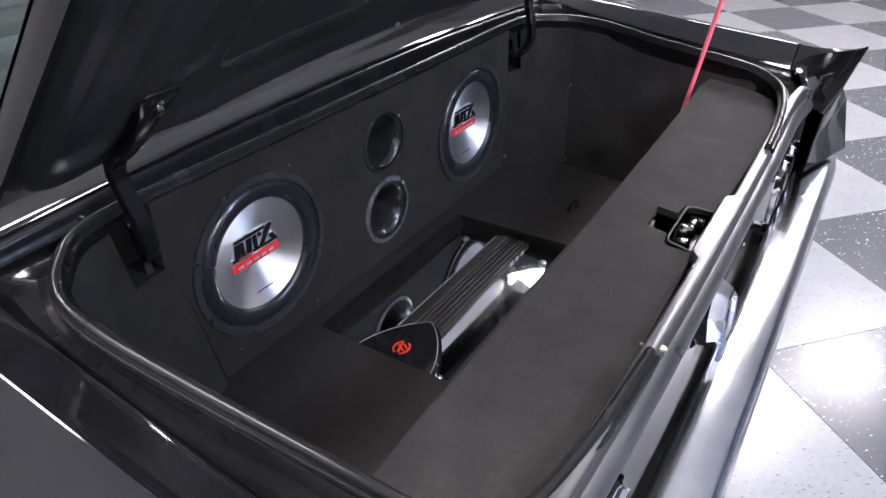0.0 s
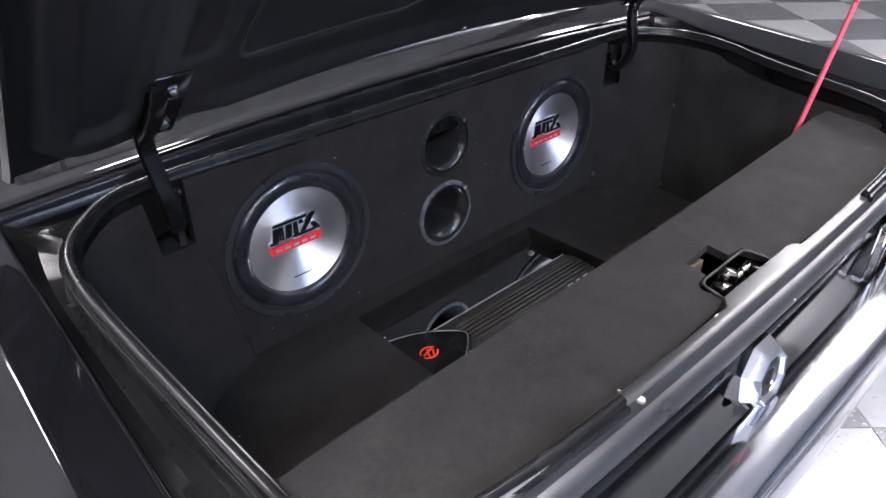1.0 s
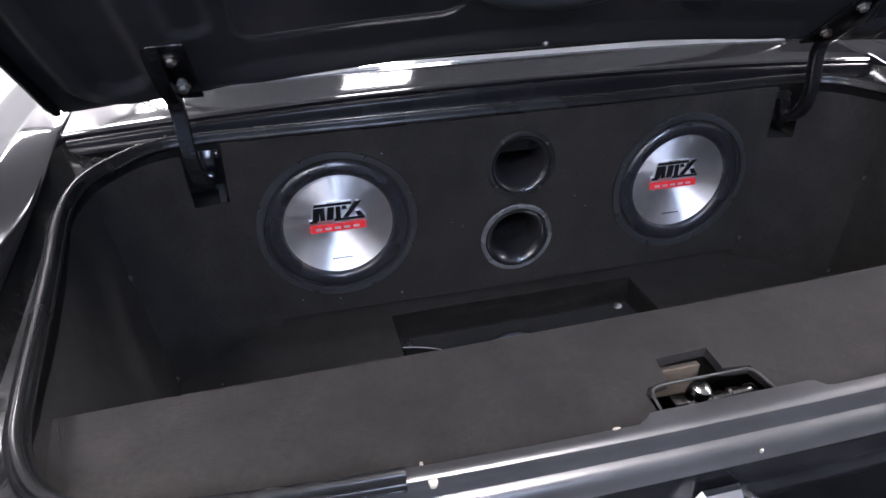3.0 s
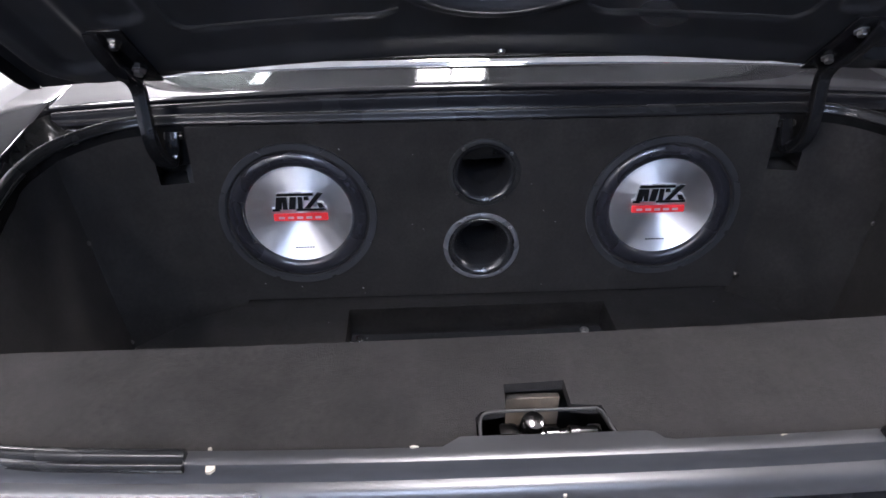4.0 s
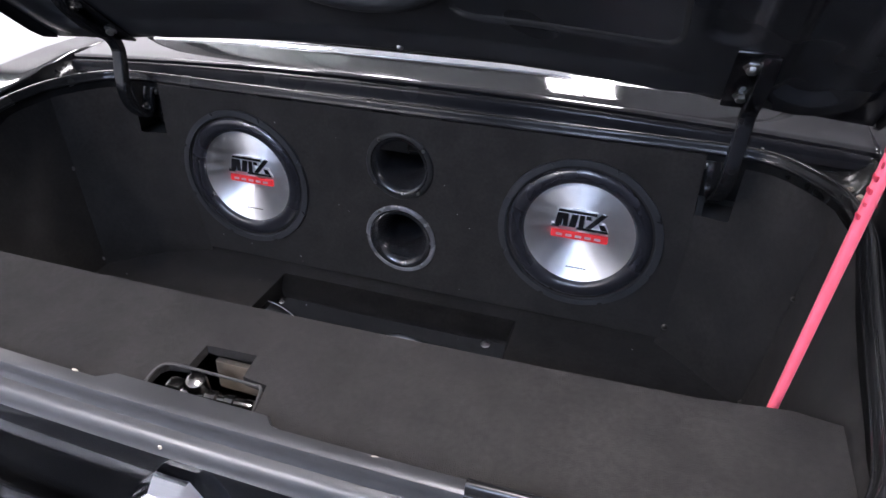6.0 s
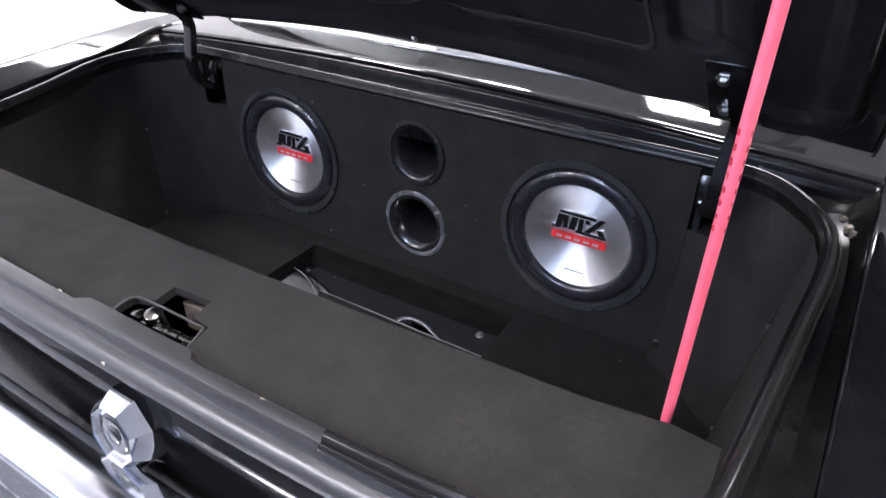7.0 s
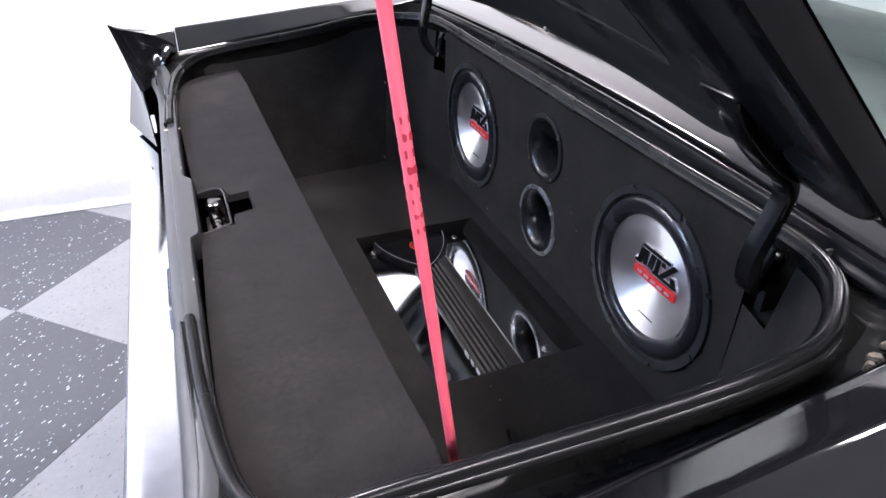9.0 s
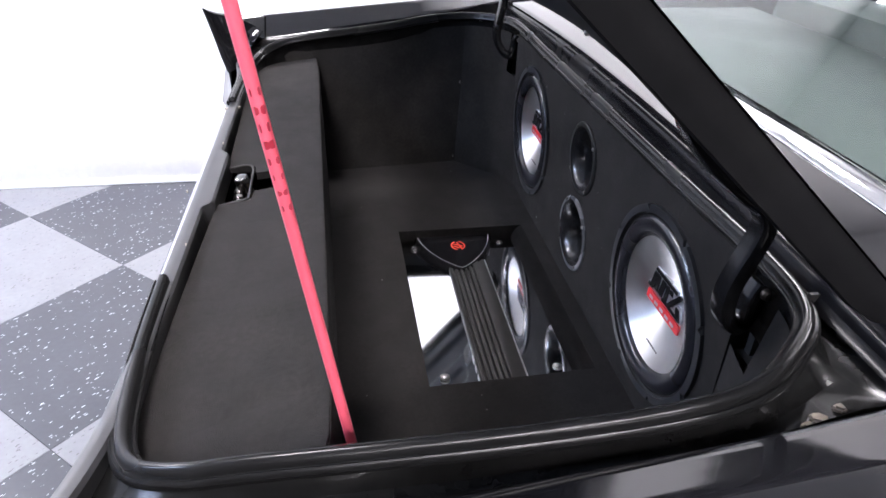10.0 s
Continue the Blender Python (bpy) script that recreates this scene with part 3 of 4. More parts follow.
def tail():
    # bare lip, stepped and rolled over, with a raised pad at the latch
    xs = [-0.64 + 1.28 * i / 160 for i in range(161)]
    rows = []
    for x in xs:
        b = 0.026 * (abs(x) / 0.64) ** 2.5
        pad = 1 / (1 + math.exp((abs(x - 0.018) - 0.098) / 0.0022))
        e = 0.004 * (abs(x) / 0.64) ** 2.0 - (0.012 * max(0, (abs(x) - 0.52) / 0.12) ** 2)
        prof = [(-0.624 + 0.012 * pad, 0.905), (-0.625 + 0.012 * pad, 0.939), (-0.628 + 0.012 * pad, 0.943), (-0.634, 0.9435), (-0.6405, 0.9430), (-0.6430, 0.9415), (-0.6440, 0.9385), (-0.6438, 0.9330), (-0.6440, 0.9255), (-0.6462, 0.9208), (-0.6510, 0.9196), (-0.6565, 0.9165), (-0.6600, 0.9110), (-0.6615, 0.9030), (-0.6605, 0.8950), (-0.655, 0.889), (-0.645, 0.888)]
        rows.append([(x, y + e, z + b) for y, z in prof])
    part("boot_lip", sheet(rows, 0.001), LIPM, CAR, "scuffed grey-black boot lip")
    rows = []
    for i in range(33):
        x = -0.64 + 1.28 * i / 32
        e = 0.012 * (abs(x) / 0.64) ** 2
        b = 0.026 * (abs(x) / 0.64) ** 2.5
        rows.append([(x, y + e, z) for y, z in [(-0.645, 0.890 + b), (-0.631, 0.885 + b), (-0.627, 0.876 + b * 0.9), (-0.632, 0.858 + b * 0.7), (-0.6385, 0.838 + b * 0.4), (-0.6405, 0.826), (-0.6395, 0.80), (-0.637, 0.76), (-0.638, 0.70), (-0.652, 0.50)]])
    part("tail_panel", sheet(rows, 0.002), TAILM, CAR, "glossy black tail panel")
    # chipped spots on the lip
    rng = random.Random(4)
    for x, y, z, sx, sy in ((-0.297, -0.640, 0.9435, 0.010, 0.018), (-0.303, -0.622, 0.9435, 0.004, 0.004), (0.232, -0.629, 0.944, 0.009, 0.003), (0.252, -0.629, 0.944, 0.006, 0.003), (-0.115, -0.628, 0.944, 0.008, 0.0020), (0.02, -0.668, 0.920, 0.004, 0.003)):
        out = []
        for k in range(9):
            a = 2 * math.pi * k / 9
            r = rng.uniform(0.35, 0.6)
            out.append((x + sx * r * math.cos(a), y + sy * r * math.sin(a)))
        part("paint_chip", prism(out, z - 0.002, z + 0.0012), PRIMER, CAR, "chipped paint showing pale primer", 0)
    # bumper
    rows = []
    for i in range(57):
        u = -1 + 2 * i / 56
        x = 0.85 * u
        e = 0.006 * u * u + 0.075 * max(0, abs(u) - 0.9) ** 2 * 100 * 0.3
        end = max(0, (abs(u) - 0.86) / 0.14)
        prof = [(-0.668, 0.690), (-0.668, 0.757), (-0.6705, 0.7625), (-0.677, 0.7645), (-0.690, 0.7652), (-0.705, 0.7655), (-0.720, 0.7650), (-0.732, 0.7635), (-0.740, 0.760), (-0.747, 0.751), (-0.750, 0.735), (-0.750, 0.72), (-0.750, 0.68), (-0.748, 0.64), (-0.738, 0.615), (-0.72, 0.605), (-0.69, 0.61)]
        rows.append([(x, y + e * 0.25, z - 0.006 * end * end) for y, z in prof])
    part("bumper", sheet(rows, 0.002), BUMPERM, CAR, "bright hazy chrome rear bumper", 50)
    for s in (1, -1):
        part("bumper_bolt", revolve([(0, 0.004), (0.007, 0.003), (0.010, 0.0), (0.010, -0.004)], 16, m=pose(s * 0.56, -0.706, 0.765)), CHROME, CAR, "chrome bumper bolt")
    # three-bar tail lamps
    for s in (1, -1):
        for k in range(3):
            cx = s * (0.445 + 0.085 * k)
            bm = prism([(-0.027, -0.06), (0.027, -0.06), (0.031, -0.054), (0.031, 0.054), (0.027, 0.06), (-0.027, 0.06), (-0.031, 0.054), (-0.031, -0.054)], 0.0, 0.037, pose(cx, -0.628, 0.802, 90, 0, 0), bevel=0.010)
            bez = part("tail_lamp", bm, CHROME, CAR, "faceted chrome tail lamp bezel", 25)
            part("lens", block(cx, -0.6635, 0.790, 0.026, 0.006, 0.060, 0.003), AMBER, bez, "dark red lamp lens")
    # fuel cap
    m = pose(0.003, -0.629, 0.796, 82, 0, 0) @ Matrix.Diagonal((0.87, 0.87, 1.08, 1))
    cap = part("fuel_cap", revolve([(0.0, 0.040), (0.040, 0.040), (0.043, 0.045), (0.046, 0.0465), (0.050, 0.044), (0.059, 0.034), (0.064, 0.026), (0.065, 0.004), (0.062, 0.0), (0.058, -0.01)], 8, m=m @ pose(0, 0, 0, 0, 0, 22.5)), CHROME, CAR, "faceted chrome fuel cap", 20)
    part("emblem", revolve([(0.0, 0.0440), (0.012, 0.0440), (0.016, 0.042), (0.022, 0.0425), (0.030, 0.0422), (0.034, 0.040)], 24, m=m), AMPBLACK, cap, "round dark emblem disc")
    part("filler_collar", revolve([(0.056, -0.004), (0.070, -0.002), (0.072, 0.004), (0.062, 0.007), (0.056, 0.006)], 32, m=m), PAINT, CAR, "black filler collar")


def box_sd(u, v, u0, v0, u1, v1, r):
    """Distance to a rounded rectangle, below zero inside."""
    qx, qy = abs(u - (u0 + u1) / 2) - (u1 - u0) / 2 + r, abs(v - (v0 + v1) / 2) - (v1 - v0) / 2 + r
    return math.hypot(max(qx, 0), max(qy, 0)) + min(max(qx, qy), 0) - r


LID = Matrix(((1, 0, 0, 0), (0, -0.745, -0.667, -0.020), (0, 0.667, -0.745, 1.103), (0, 0, 0, 1)))


def lid_skin(u):
    """Crown of the lid's outer skin."""
    return 0.001 - 0.045 * max(0.0, 1 - (u / 0.682) ** 2) ** 1.3


def lid_depth(u, v):
    """Thickness of the lid from its skin to its pressed underside."""
    a = abs(u)
    d = 0.006
    # pressed frame with large rounded corners, inside the outer flange
    frame_in = smoothstep(0.004, -0.012, box_sd(a, v, -1.0, 0.022, 0.656, 0.705, 0.085))
    d += 0.013 * frame_in
    # long panels, slightly sunk, with rounded corners
    p = box_sd(a, v, 0.130, 0.152, 0.425, 0.62, 0.034)
    d -= 0.003 * smoothstep(0.006, -0.004, p)
    # front bar: narrow turned edge, slanted face, flat
    bar = smoothstep(0.50, 0.40, a)
    d += (0.010 * smoothstep(0.100, 0.052, v) - 0.014 * smoothstep(0.052, 0.036, v)) * bar * frame_in
    # sunk side channels between the hinge rib and the side rail
    p = box_sd(a, v, 0.545, 0.070, 0.617, 0.66, 0.034)
    d -= 0.011 * smoothstep(0.008, -0.014, p)
    p = box_sd(a, v, 0.452, 0.185, 0.505, 0.66, 0.024)
    d -= 0.007 * smoothstep(0.006, -0.010, p)
    # middle ring
    r = math.hypot(u, v - 0.312)
    d += 0.010 * smoothstep(0.020, 0.005, abs(r - 0.150)) - 0.012 * smoothstep(0.138, 0.122, r)
    return d


def lid():
    nu, nv = 340, 176
    rows = []
    for i in range(nu + 1):
        u = -0.680 + 1.360 * i / nu
        rows.append([LID @ Vector((u, 0.014 + 0.706 * j / nv, lid_skin(u) + lid_depth(u, 0.014 + 0.706 * j / nv))) for j in range(nv + 1)])
    ob = part("boot_lid", sheet(rows), LIDM, CAR, "black underside of the raised boot lid", 60)
    rows = []
    for i in range(49):
        u = -0.683 + 1.366 * i / 48
        rows.append([LID @ Vector((u, v, lid_skin(u) + w)) for v, w in [(0.014, 0.006), (0.011, 0.004), (0.010, 0.001), (0.013, -0.001), (0.1, -0.001), (0.36, -0.001), (0.6, -0.001), (0.722, 0.0), (0.726, 0.004), (0.722, 0.016)]])
    part("lid_skin", sheet(rows), PAINT, ob, "glossy black outer skin", 60)
    for s in (1, -1):
        rows = []
        for x, k in ((0.681, 0.0), (0.684, 0.15), (0.685, 0.6), (0.6835, 0.95), (0.680, 1.0)):
            rows.append([LID @ Vector((s * x, v, 0.001 + k * (0.006 + 0.022 * smoothstep(0.0, 0.06, v)))) for v in [0.014 + 0.706 * j / 24 for j in range(25)]])
        part("lid_edge", sheet(rows, 0.0008), LIDEDGE, ob, "dull black lid flange")
    # dark strip laid on the lid round each long panel, painting its gap's shade
    for sgn in (1, -1):
        line = [(sgn * a, b) for a, b in [(0.128, 0.172)] + [(0.155 + 0.245 * k / 8, 0.156) for k in range(9)] + [(0.414, 0.161), (0.424, 0.174), (0.428, 0.192)] + [(0.428, 0.22 + 0.38 * k / 8) for k in range(9)]]
        line = [p.xy for p in smooth_path([Vector((a, b, 0)) for a, b in line], 4)]
        rows = []
        for k, p in enumerate(line):
            t = (line[min(k + 1, len(line) - 1)] - line[max(k - 1, 0)]).normalized()
            wide = 0.0036 * smoothstep(0, 6, k + 1)
            rows.append([LID @ Vector((q.x, q.y, lid_skin(q.x) + lid_depth(q.x, q.y) + h)) for q, h in ((p + Vector((-t.y, t.x)) * wide, -0.0005), (p + Vector((-t.y, t.x)) * wide * 0.8, 0.0009), (p - Vector((-t.y, t.x)) * wide * 0.8, 0.0009), (p - Vector((-t.y, t.x)) * wide, -0.0005))])
        part("panel_gap_shade", sheet(rows), TRIMDARK, ob, "dark strip painting the shaded gap round the pressed panel", 60)
    for u, v in ((0.022, 0.060),):
        part("screw", revolve([(0, 0.005), (0.004, 0.004), (0.006, 0.0)], 12, m=LID @ pose(u, v, lid_skin(u) + lid_depth(u, v))), STEEL, ob, "small steel screw")
    return ob


def hinge(s):
    pts = [LID @ Vector((0.529, v, w)) for v, w in ((0.172, 0.004), (0.155, 0.012), (0.115, 0.017), (0.075, 0.016), (0.048, 0.012))]
    pts += [Vector(p) for p in [(0.5275, -0.0530, 1.106), (0.526, -0.0555, 1.082), (0.524, -0.0620, 1.056), (0.522, -0.0665, 1.030), (0.519, -0.0630, 1.006), (0.514, -0.0510, 0.987), (0.510, -0.0380, 0.980), (0.507, -0.0290, 0.990), (0.505, -0.0265, 1.008), (0.504, -0.0200, 1.024)]]
    path = smooth_path([Vector((s * p.x, p.y, p.z)) for p in pts], 5)
    # channel section, open towards the inside of the bend
    prof = [(-0.0085, -0.010), (-0.0055, -0.0112), (-0.0050, -0.004), (0.0050, -0.004), (0.0055, -0.0112), (0.0085, -0.010), (0.0088, 0.004), (0.0072, 0.0088), (0.0035, 0.0105), (-0.0035, 0.0105), (-0.0072, 0.0088), (-0.0088, 0.004)]
    ob = part("hinge", sweep(path, prof, up=Vector((1, 0, 0))), HINGEM, CAR, "black gooseneck boot hinge", 40)
    # flange on the lid with two bolts
    m = LID @ pose(s * 0.512, 0.104, 0.003)
    part("hinge_plate", block(0, 0.0, 0.003, 0.046, 0.15, 0.005, 0.002, m=m), HINGEM, ob, "black hinge plate")
    for v in (0.068, 0.147):
        part("bolt", revolve([(0, 0.010), (0.005, 0.010), (0.0072, 0.0085), (0.0072, 0.004), (0.011, 0.003), (0.011, 0.0)], 6, m=LID @ pose(s * 0.511, v, 0.0078)), STEEL, ob, "zinc-plated hinge bolt", 25)
    part("pivot_bracket", block(s * 0.510, 0.012, 1.012, 0.034, 0.030, 0.044, 0.006), HINGEM, ob, "black hinge pivot bracket")
    part("pivot_pin", revolve([(0, 0.016), (0.004, 0.016), (0.006, 0.014), (0.006, -0.014), (0, -0.015)], 14, m=pose(s * 0.505, -0.020, 1.018, 0, 90, 0)), DARKSTEEL, ob, "steel pivot pin")


def latch():
    ob = part("latch", block(0.014, -0.588, 0.884, 0.074, 0.032, 0.030, 0.006), DARKSTEEL, CAR, "oily steel boot latch in the shelf cut-out")
    part("striker", sweep(smooth_path([Vector(p) for p in [(-0.050, -0.614, 0.924), (-0.0505, -0.592, 0.929), (-0.048, -0.579, 0.930), (-0.040, -0.5735, 0.930), (-0.02, -0.571, 0.929), (0.060, -0.570, 0.928), (0.071, -0.571, 0.928), (0.077, -0.582, 0.928), (0.084, -0.612, 0.924)]], 4), ring(0.0018, 8)), WIRE, ob, "bent dark steel wire")
    part("barrel", revolve([(0, 0.014), (0.006, 0.014), (0.0100, 0.012), (0.0118, 0.008), (0.0120, -0.004), (0.0100, -0.008), (0.0095, -0.014), (0.0120, -0.016), (0.0120, -0.030)], 20, m=pose(0.002, -0.585, 0.921, 14, 8, 0)), LATCHM, ob, "worn steel latch barrel")
    part("shaft", revolve([(0, 0.050), (0.005, 0.050), (0.0065, 0.046), (0.0065, 0.030), (0.0088, 0.029), (0.0088, 0.020), (0.006, 0.018), (0.006, 0.010), (0.009, 0.008), (0.009, -0.004), (0.007, -0.006), (0.007, -0.036), (0.0088, -0.038), (0.0088, -0.046), (0, -0.048)], 16, m=pose(0.020, -0.590, 0.913, 0, 90, 4)), LATCHM, ob, "worn steel latch shaft")
    part("arm", block(0.046, -0.580, 0.920, 0.044, 0.005, 0.009, 0.002, m=pose(0, 0, 0, 0, 4, 0)), LATCHM, ob, "pressed steel arm")
    part("lug", block(-0.022, -0.590, 0.917, 0.020, 0.017, 0.017, 0.006), LATCHM, ob, "worn steel lug")
    part("lug", block(0.066, -0.590, 0.910, 0.014, 0.022, 0.014, 0.003), DARKSTEEL, ob, "oily steel lug")


def wheel(s):
    m = pose(s * 0.70, 0.50, 0.315, 0, 90 * s, 0)
    tyre = part("wheel", revolve([(0.19, -0.09), (0.28, -0.095), (0.305, -0.085), (0.315, -0.06), (0.315, 0.06), (0.305, 0.085), (0.28, 0.095), (0.19, 0.09)], 40, m=m, close=True), RUBBER, CAR, "black rubber tyre on a steel rim")
    part("rim", revolve([(0.0, 0.06), (0.05, 0.065), (0.07, 0.045), (0.15, 0.05), (0.18, 0.08), (0.195, 0.088), (0.195, -0.08), (0.18, -0.07)], 32, m=m), STEEL, tyre, "steel wheel rim")


deck()
for side in (1, -1):
    wheel(side)
    quarter(side)
    hinge(side)
tulip()
tail()
lid()
latch()

# ---- carpeted boot lining ----
FLOOR_Z = 0.681
BAFFLE_Y = -0.025
SUBS = ((-0.319, 0.868), (0.320, 0.867))
PORTS = ((0.003, 0.942), (0.001, 0.797))


def lining():
    face = pose(0, BAFFLE_Y, 0, 90, 0, 0)
    holes = [ring(0.115, 48, cx=x, cy=z) for x, z in SUBS] + [ring(0.052, 32, cx=x, cy=z) for x, z in PORTS]
    outer = [(-0.434, FLOOR_Z + 0.011), (0.484, FLOOR_Z + 0.013), (0.489, 0.86), (0.490, 1.034), (-0.484, 1.034), (-0.486, 0.94), (-0.462, 0.86)]
    b = thing("speaker_baffle", "charcoal carpeted speaker board across the boot front", "speaker board")
    part("board", plate(outer, holes, 0.02, face), CARPET, b, smooth=0)
    for x, z in ((0.484, 0.722), (-0.470, 0.722)):
        part("screw", revolve([(0, 0.004), (0.004, 0.003), (0.0065, 0.0)], 12, m=pose(x, BAFFLE_Y - 0.004, z, 90, 0, 0)), DARKSTEEL, b, "dark screw head")
    # unseen box added behind the board, so that no light gets in
    e = thing("speaker_enclosure", "unseen plain dark box added behind the speaker board to block light", "enclosure")
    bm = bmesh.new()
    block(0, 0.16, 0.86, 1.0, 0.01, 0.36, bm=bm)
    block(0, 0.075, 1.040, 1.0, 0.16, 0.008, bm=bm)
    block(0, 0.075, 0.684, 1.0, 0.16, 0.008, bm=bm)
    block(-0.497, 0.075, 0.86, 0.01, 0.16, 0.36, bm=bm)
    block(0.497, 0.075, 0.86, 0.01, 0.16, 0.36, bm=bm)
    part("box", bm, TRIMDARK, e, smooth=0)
    # floor board with the amplifier well
    f = thing("boot_floor", "charcoal carpeted false floor with a cut-out", "boot floor")
    well = [(-0.240, -0.319), (0.243, -0.314), (0.224, -0.064), (-0.240, -0.072)]
    hole = [(-0.241, -0.319), (0.243, -0.314), (0.232, -0.046), (-0.244, -0.050)]
    part("board", plate([(-0.64, -0.63), (0.64, -0.63), (0.64, 0.0), (-0.64, 0.0)], [hole], 0.016, pose(0, 0, FLOOR_Z)), CARPET, f, smooth=0)
    bm = bmesh.new()
    for (a, a2), (c, c2) in zip(zip(hole, well), list(zip(hole, well))[1:] + [(hole[0], well[0])]):
        cols = []
        for p, q in ((a, a2), (c, c2)):
            p, q = Vector(p), Vector(q)
            cols.append([(*p.lerp(q, e), z) for e, z in ((0.0, FLOOR_Z - 0.001), (0.25, FLOOR_Z - 0.0025), (0.60, FLOOR_Z - 0.009), (0.88, FLOOR_Z - 0.018), (1.0, FLOOR_Z - 0.026), (1.0, 0.60))])
        grid(bm, cols)
    bmesh.ops.solidify(bm, geom=bm.faces[:], thickness=-0.004)
    part("well_side", bm, CARPET, f, smooth=40)
    part("well_base", block(0.0, -0.19, 0.598, 0.54, 0.30, 0.01), CARPET, f, smooth=0)
    # side and corner trims
    for s in (1, -1):
        t = thing("side_trim", "charcoal carpeted boot side trim", "trim panel", "boot side trims")
        xe = 0.490 if s > 0 else 0.481
        lowx = 0.472 if s > 0 else 0.434
        midx = 0.489 if s > 0 else 0.470

        def side_point(a, h):
            y0, y1 = -0.142 - 0.33 * a, -0.112 - 0.445 * a
            xb = 0.605 - 0.035 * a
            rx, rz = rim_at(y1)
            xt, zt = rx - 0.003, rz - 0.020
            return (s * (xb + (xt - xb) * h + 0.003 * math.sin(h * math.pi)), y0 + (y1 - y0) * h, FLOOR_Z + (zt - FLOOR_Z) * h)

        # angled panel beside the board, cut out at the hinge
        arc = smooth_path([Vector(p) for p in RIM[2:7]], 8)
        arc = [p for p in arc if 0.541 <= p.x and p.y >= -0.114]
        bm = bmesh.new()
        cols = []
        for k, p in enumerate(arc + [None]):
            f = k / len(arc)
            top = Vector(side_point(0, 1.0)) if p is None else Vector((s * (p.x - 0.004), p.y - 0.006, p.z - 0.020))
            low = Vector((s * 0.520, -0.062, FLOOR_Z)).lerp(Vector(side_point(0, 0.0)), f)
            cols.append([low.lerp(top, h) + Vector((s * 0.003 * f * math.sin(h * math.pi), 0, 0)) for h in [j / 12 for j in range(13)]])
        grid(bm, cols)
        col0 = cols[0][:10]
        inner = [Vector((s * (lowx + (midx - lowx) * j / 9), -0.022, c.z)) for j, c in enumerate(col0)]
        grid(bm, [inner, [a.lerp(c, 0.5) for a, c in zip(inner, col0)], col0])
        bmesh.ops.remove_doubles(bm, verts=bm.verts, dist=1e-5)
        part("corner_panel", bm, CARPET, t, smooth=50)
        part("side_panel", sheet([[side_point(k / 8, j / 6) for j in range(7)] for k in range(9)]), CARPET, t, smooth=60)
        for h in (0.60, 0.04):
            x, y, z = side_point(0.0, h)
            part("screw", revolve([(0, 0.003), (0.003, 0.002), (0.0045, 0.0)], 10, m=pose(x, y - 0.003, z, 90, 0, 0)), DARKSTEEL, t, "small screw")
        # box behind the hinge cut-out, its near-black colour stands for the shade inside
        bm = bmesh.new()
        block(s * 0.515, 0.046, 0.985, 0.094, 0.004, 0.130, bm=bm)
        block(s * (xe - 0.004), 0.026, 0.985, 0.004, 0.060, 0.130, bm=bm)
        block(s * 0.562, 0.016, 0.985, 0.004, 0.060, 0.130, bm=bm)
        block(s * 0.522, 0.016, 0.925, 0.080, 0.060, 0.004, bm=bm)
        part("hinge_pocket", bm, TRIMDARK, t, "hinge pocket walls, coloured near-black for the shade inside", 0)
    # sheet metal behind the trims
    bm = bmesh.new()
    for s in (1, -1):
        block(s * 0.698, -0.27, 0.775, 0.010, 0.78, 0.35, bm=bm)
        block(s * 0.60, 0.055, 0.86, 0.20, 0.010, 0.40, bm=bm)
    block(0, -0.27, 0.58, 1.39, 0.78, 0.012, bm=bm)
    block(0, 0.118, 0.84, 1.40, 0.010, 0.42, bm=bm)
    part("inner_body", bm, TRIMDARK, CAR, "dark sheet metal behind the trim", 0)
    # raised box along the back
    sh = thing("boot_shelf", "charcoal carpeted raised box behind the boot lip", "shelf box")
    cut = [(-0.052, -0.612), (-0.054, -0.577), (-0.048, -0.570), (-0.022, -0.566), (-0.021, -0.535), (0.043, -0.532), (0.045, -0.563), (0.076, -0.566), (0.086, -0.606)]
    front = [(x, -0.461 + 0.025 * x - 0.006 * max(0, abs(x) - 0.55) / 0.14 - 0.008 * smoothstep(0.610, 0.632, x)) for x in [0.632 - 1.312 * i / 30 for i in range(31)]]
    back = [(-0.68, -0.60), (-0.60, -0.630), (-0.30, -0.620), (-0.054, -0.614)] + cut[1:-1] + [(0.087, -0.614), (0.30, -0.620), (0.58, -0.624), (0.622, -0.600), (0.636, -0.540)]
    def rise(x, y):
        return 0.926 + 0.012 * smoothstep(-0.60, -0.47, y) + 0.010 * (abs(x) / 0.69) ** 2 + 0.010 * smoothstep(0.50, 0.62, x) * smoothstep(-0.60, -0.50, y)

    bm = bmesh.new()
    loop = [bm.verts.new((x, y, 0.0)) for x, y in front + back]
    edges = [bm.edges.new((loop[i - 1], loop[i])) for i in range(len(loop))]
    bmesh.ops.triangle_fill(bm, edges=edges, use_beauty=True)
    for v in loop:
        v.co.z = rise(v.co.x, v.co.y)
    ext = bmesh.ops.extrude_face_region(bm, geom=bm.faces[:])
    bmesh.ops.translate(bm, vec=(0, 0, -0.012), verts=[v for v in ext["geom"] if isinstance(v, bmesh.types.BMVert)])
    part("top_board", bm, CARPET, sh, "charcoal carpeted top with a latch cut-out", smooth=0)
    part("batten", block(0.012, -0.528, 0.888, 0.058, 0.008, 0.040, 0.001), WOOD, sh, "bare brown wood batten inside the cut-out", 0)
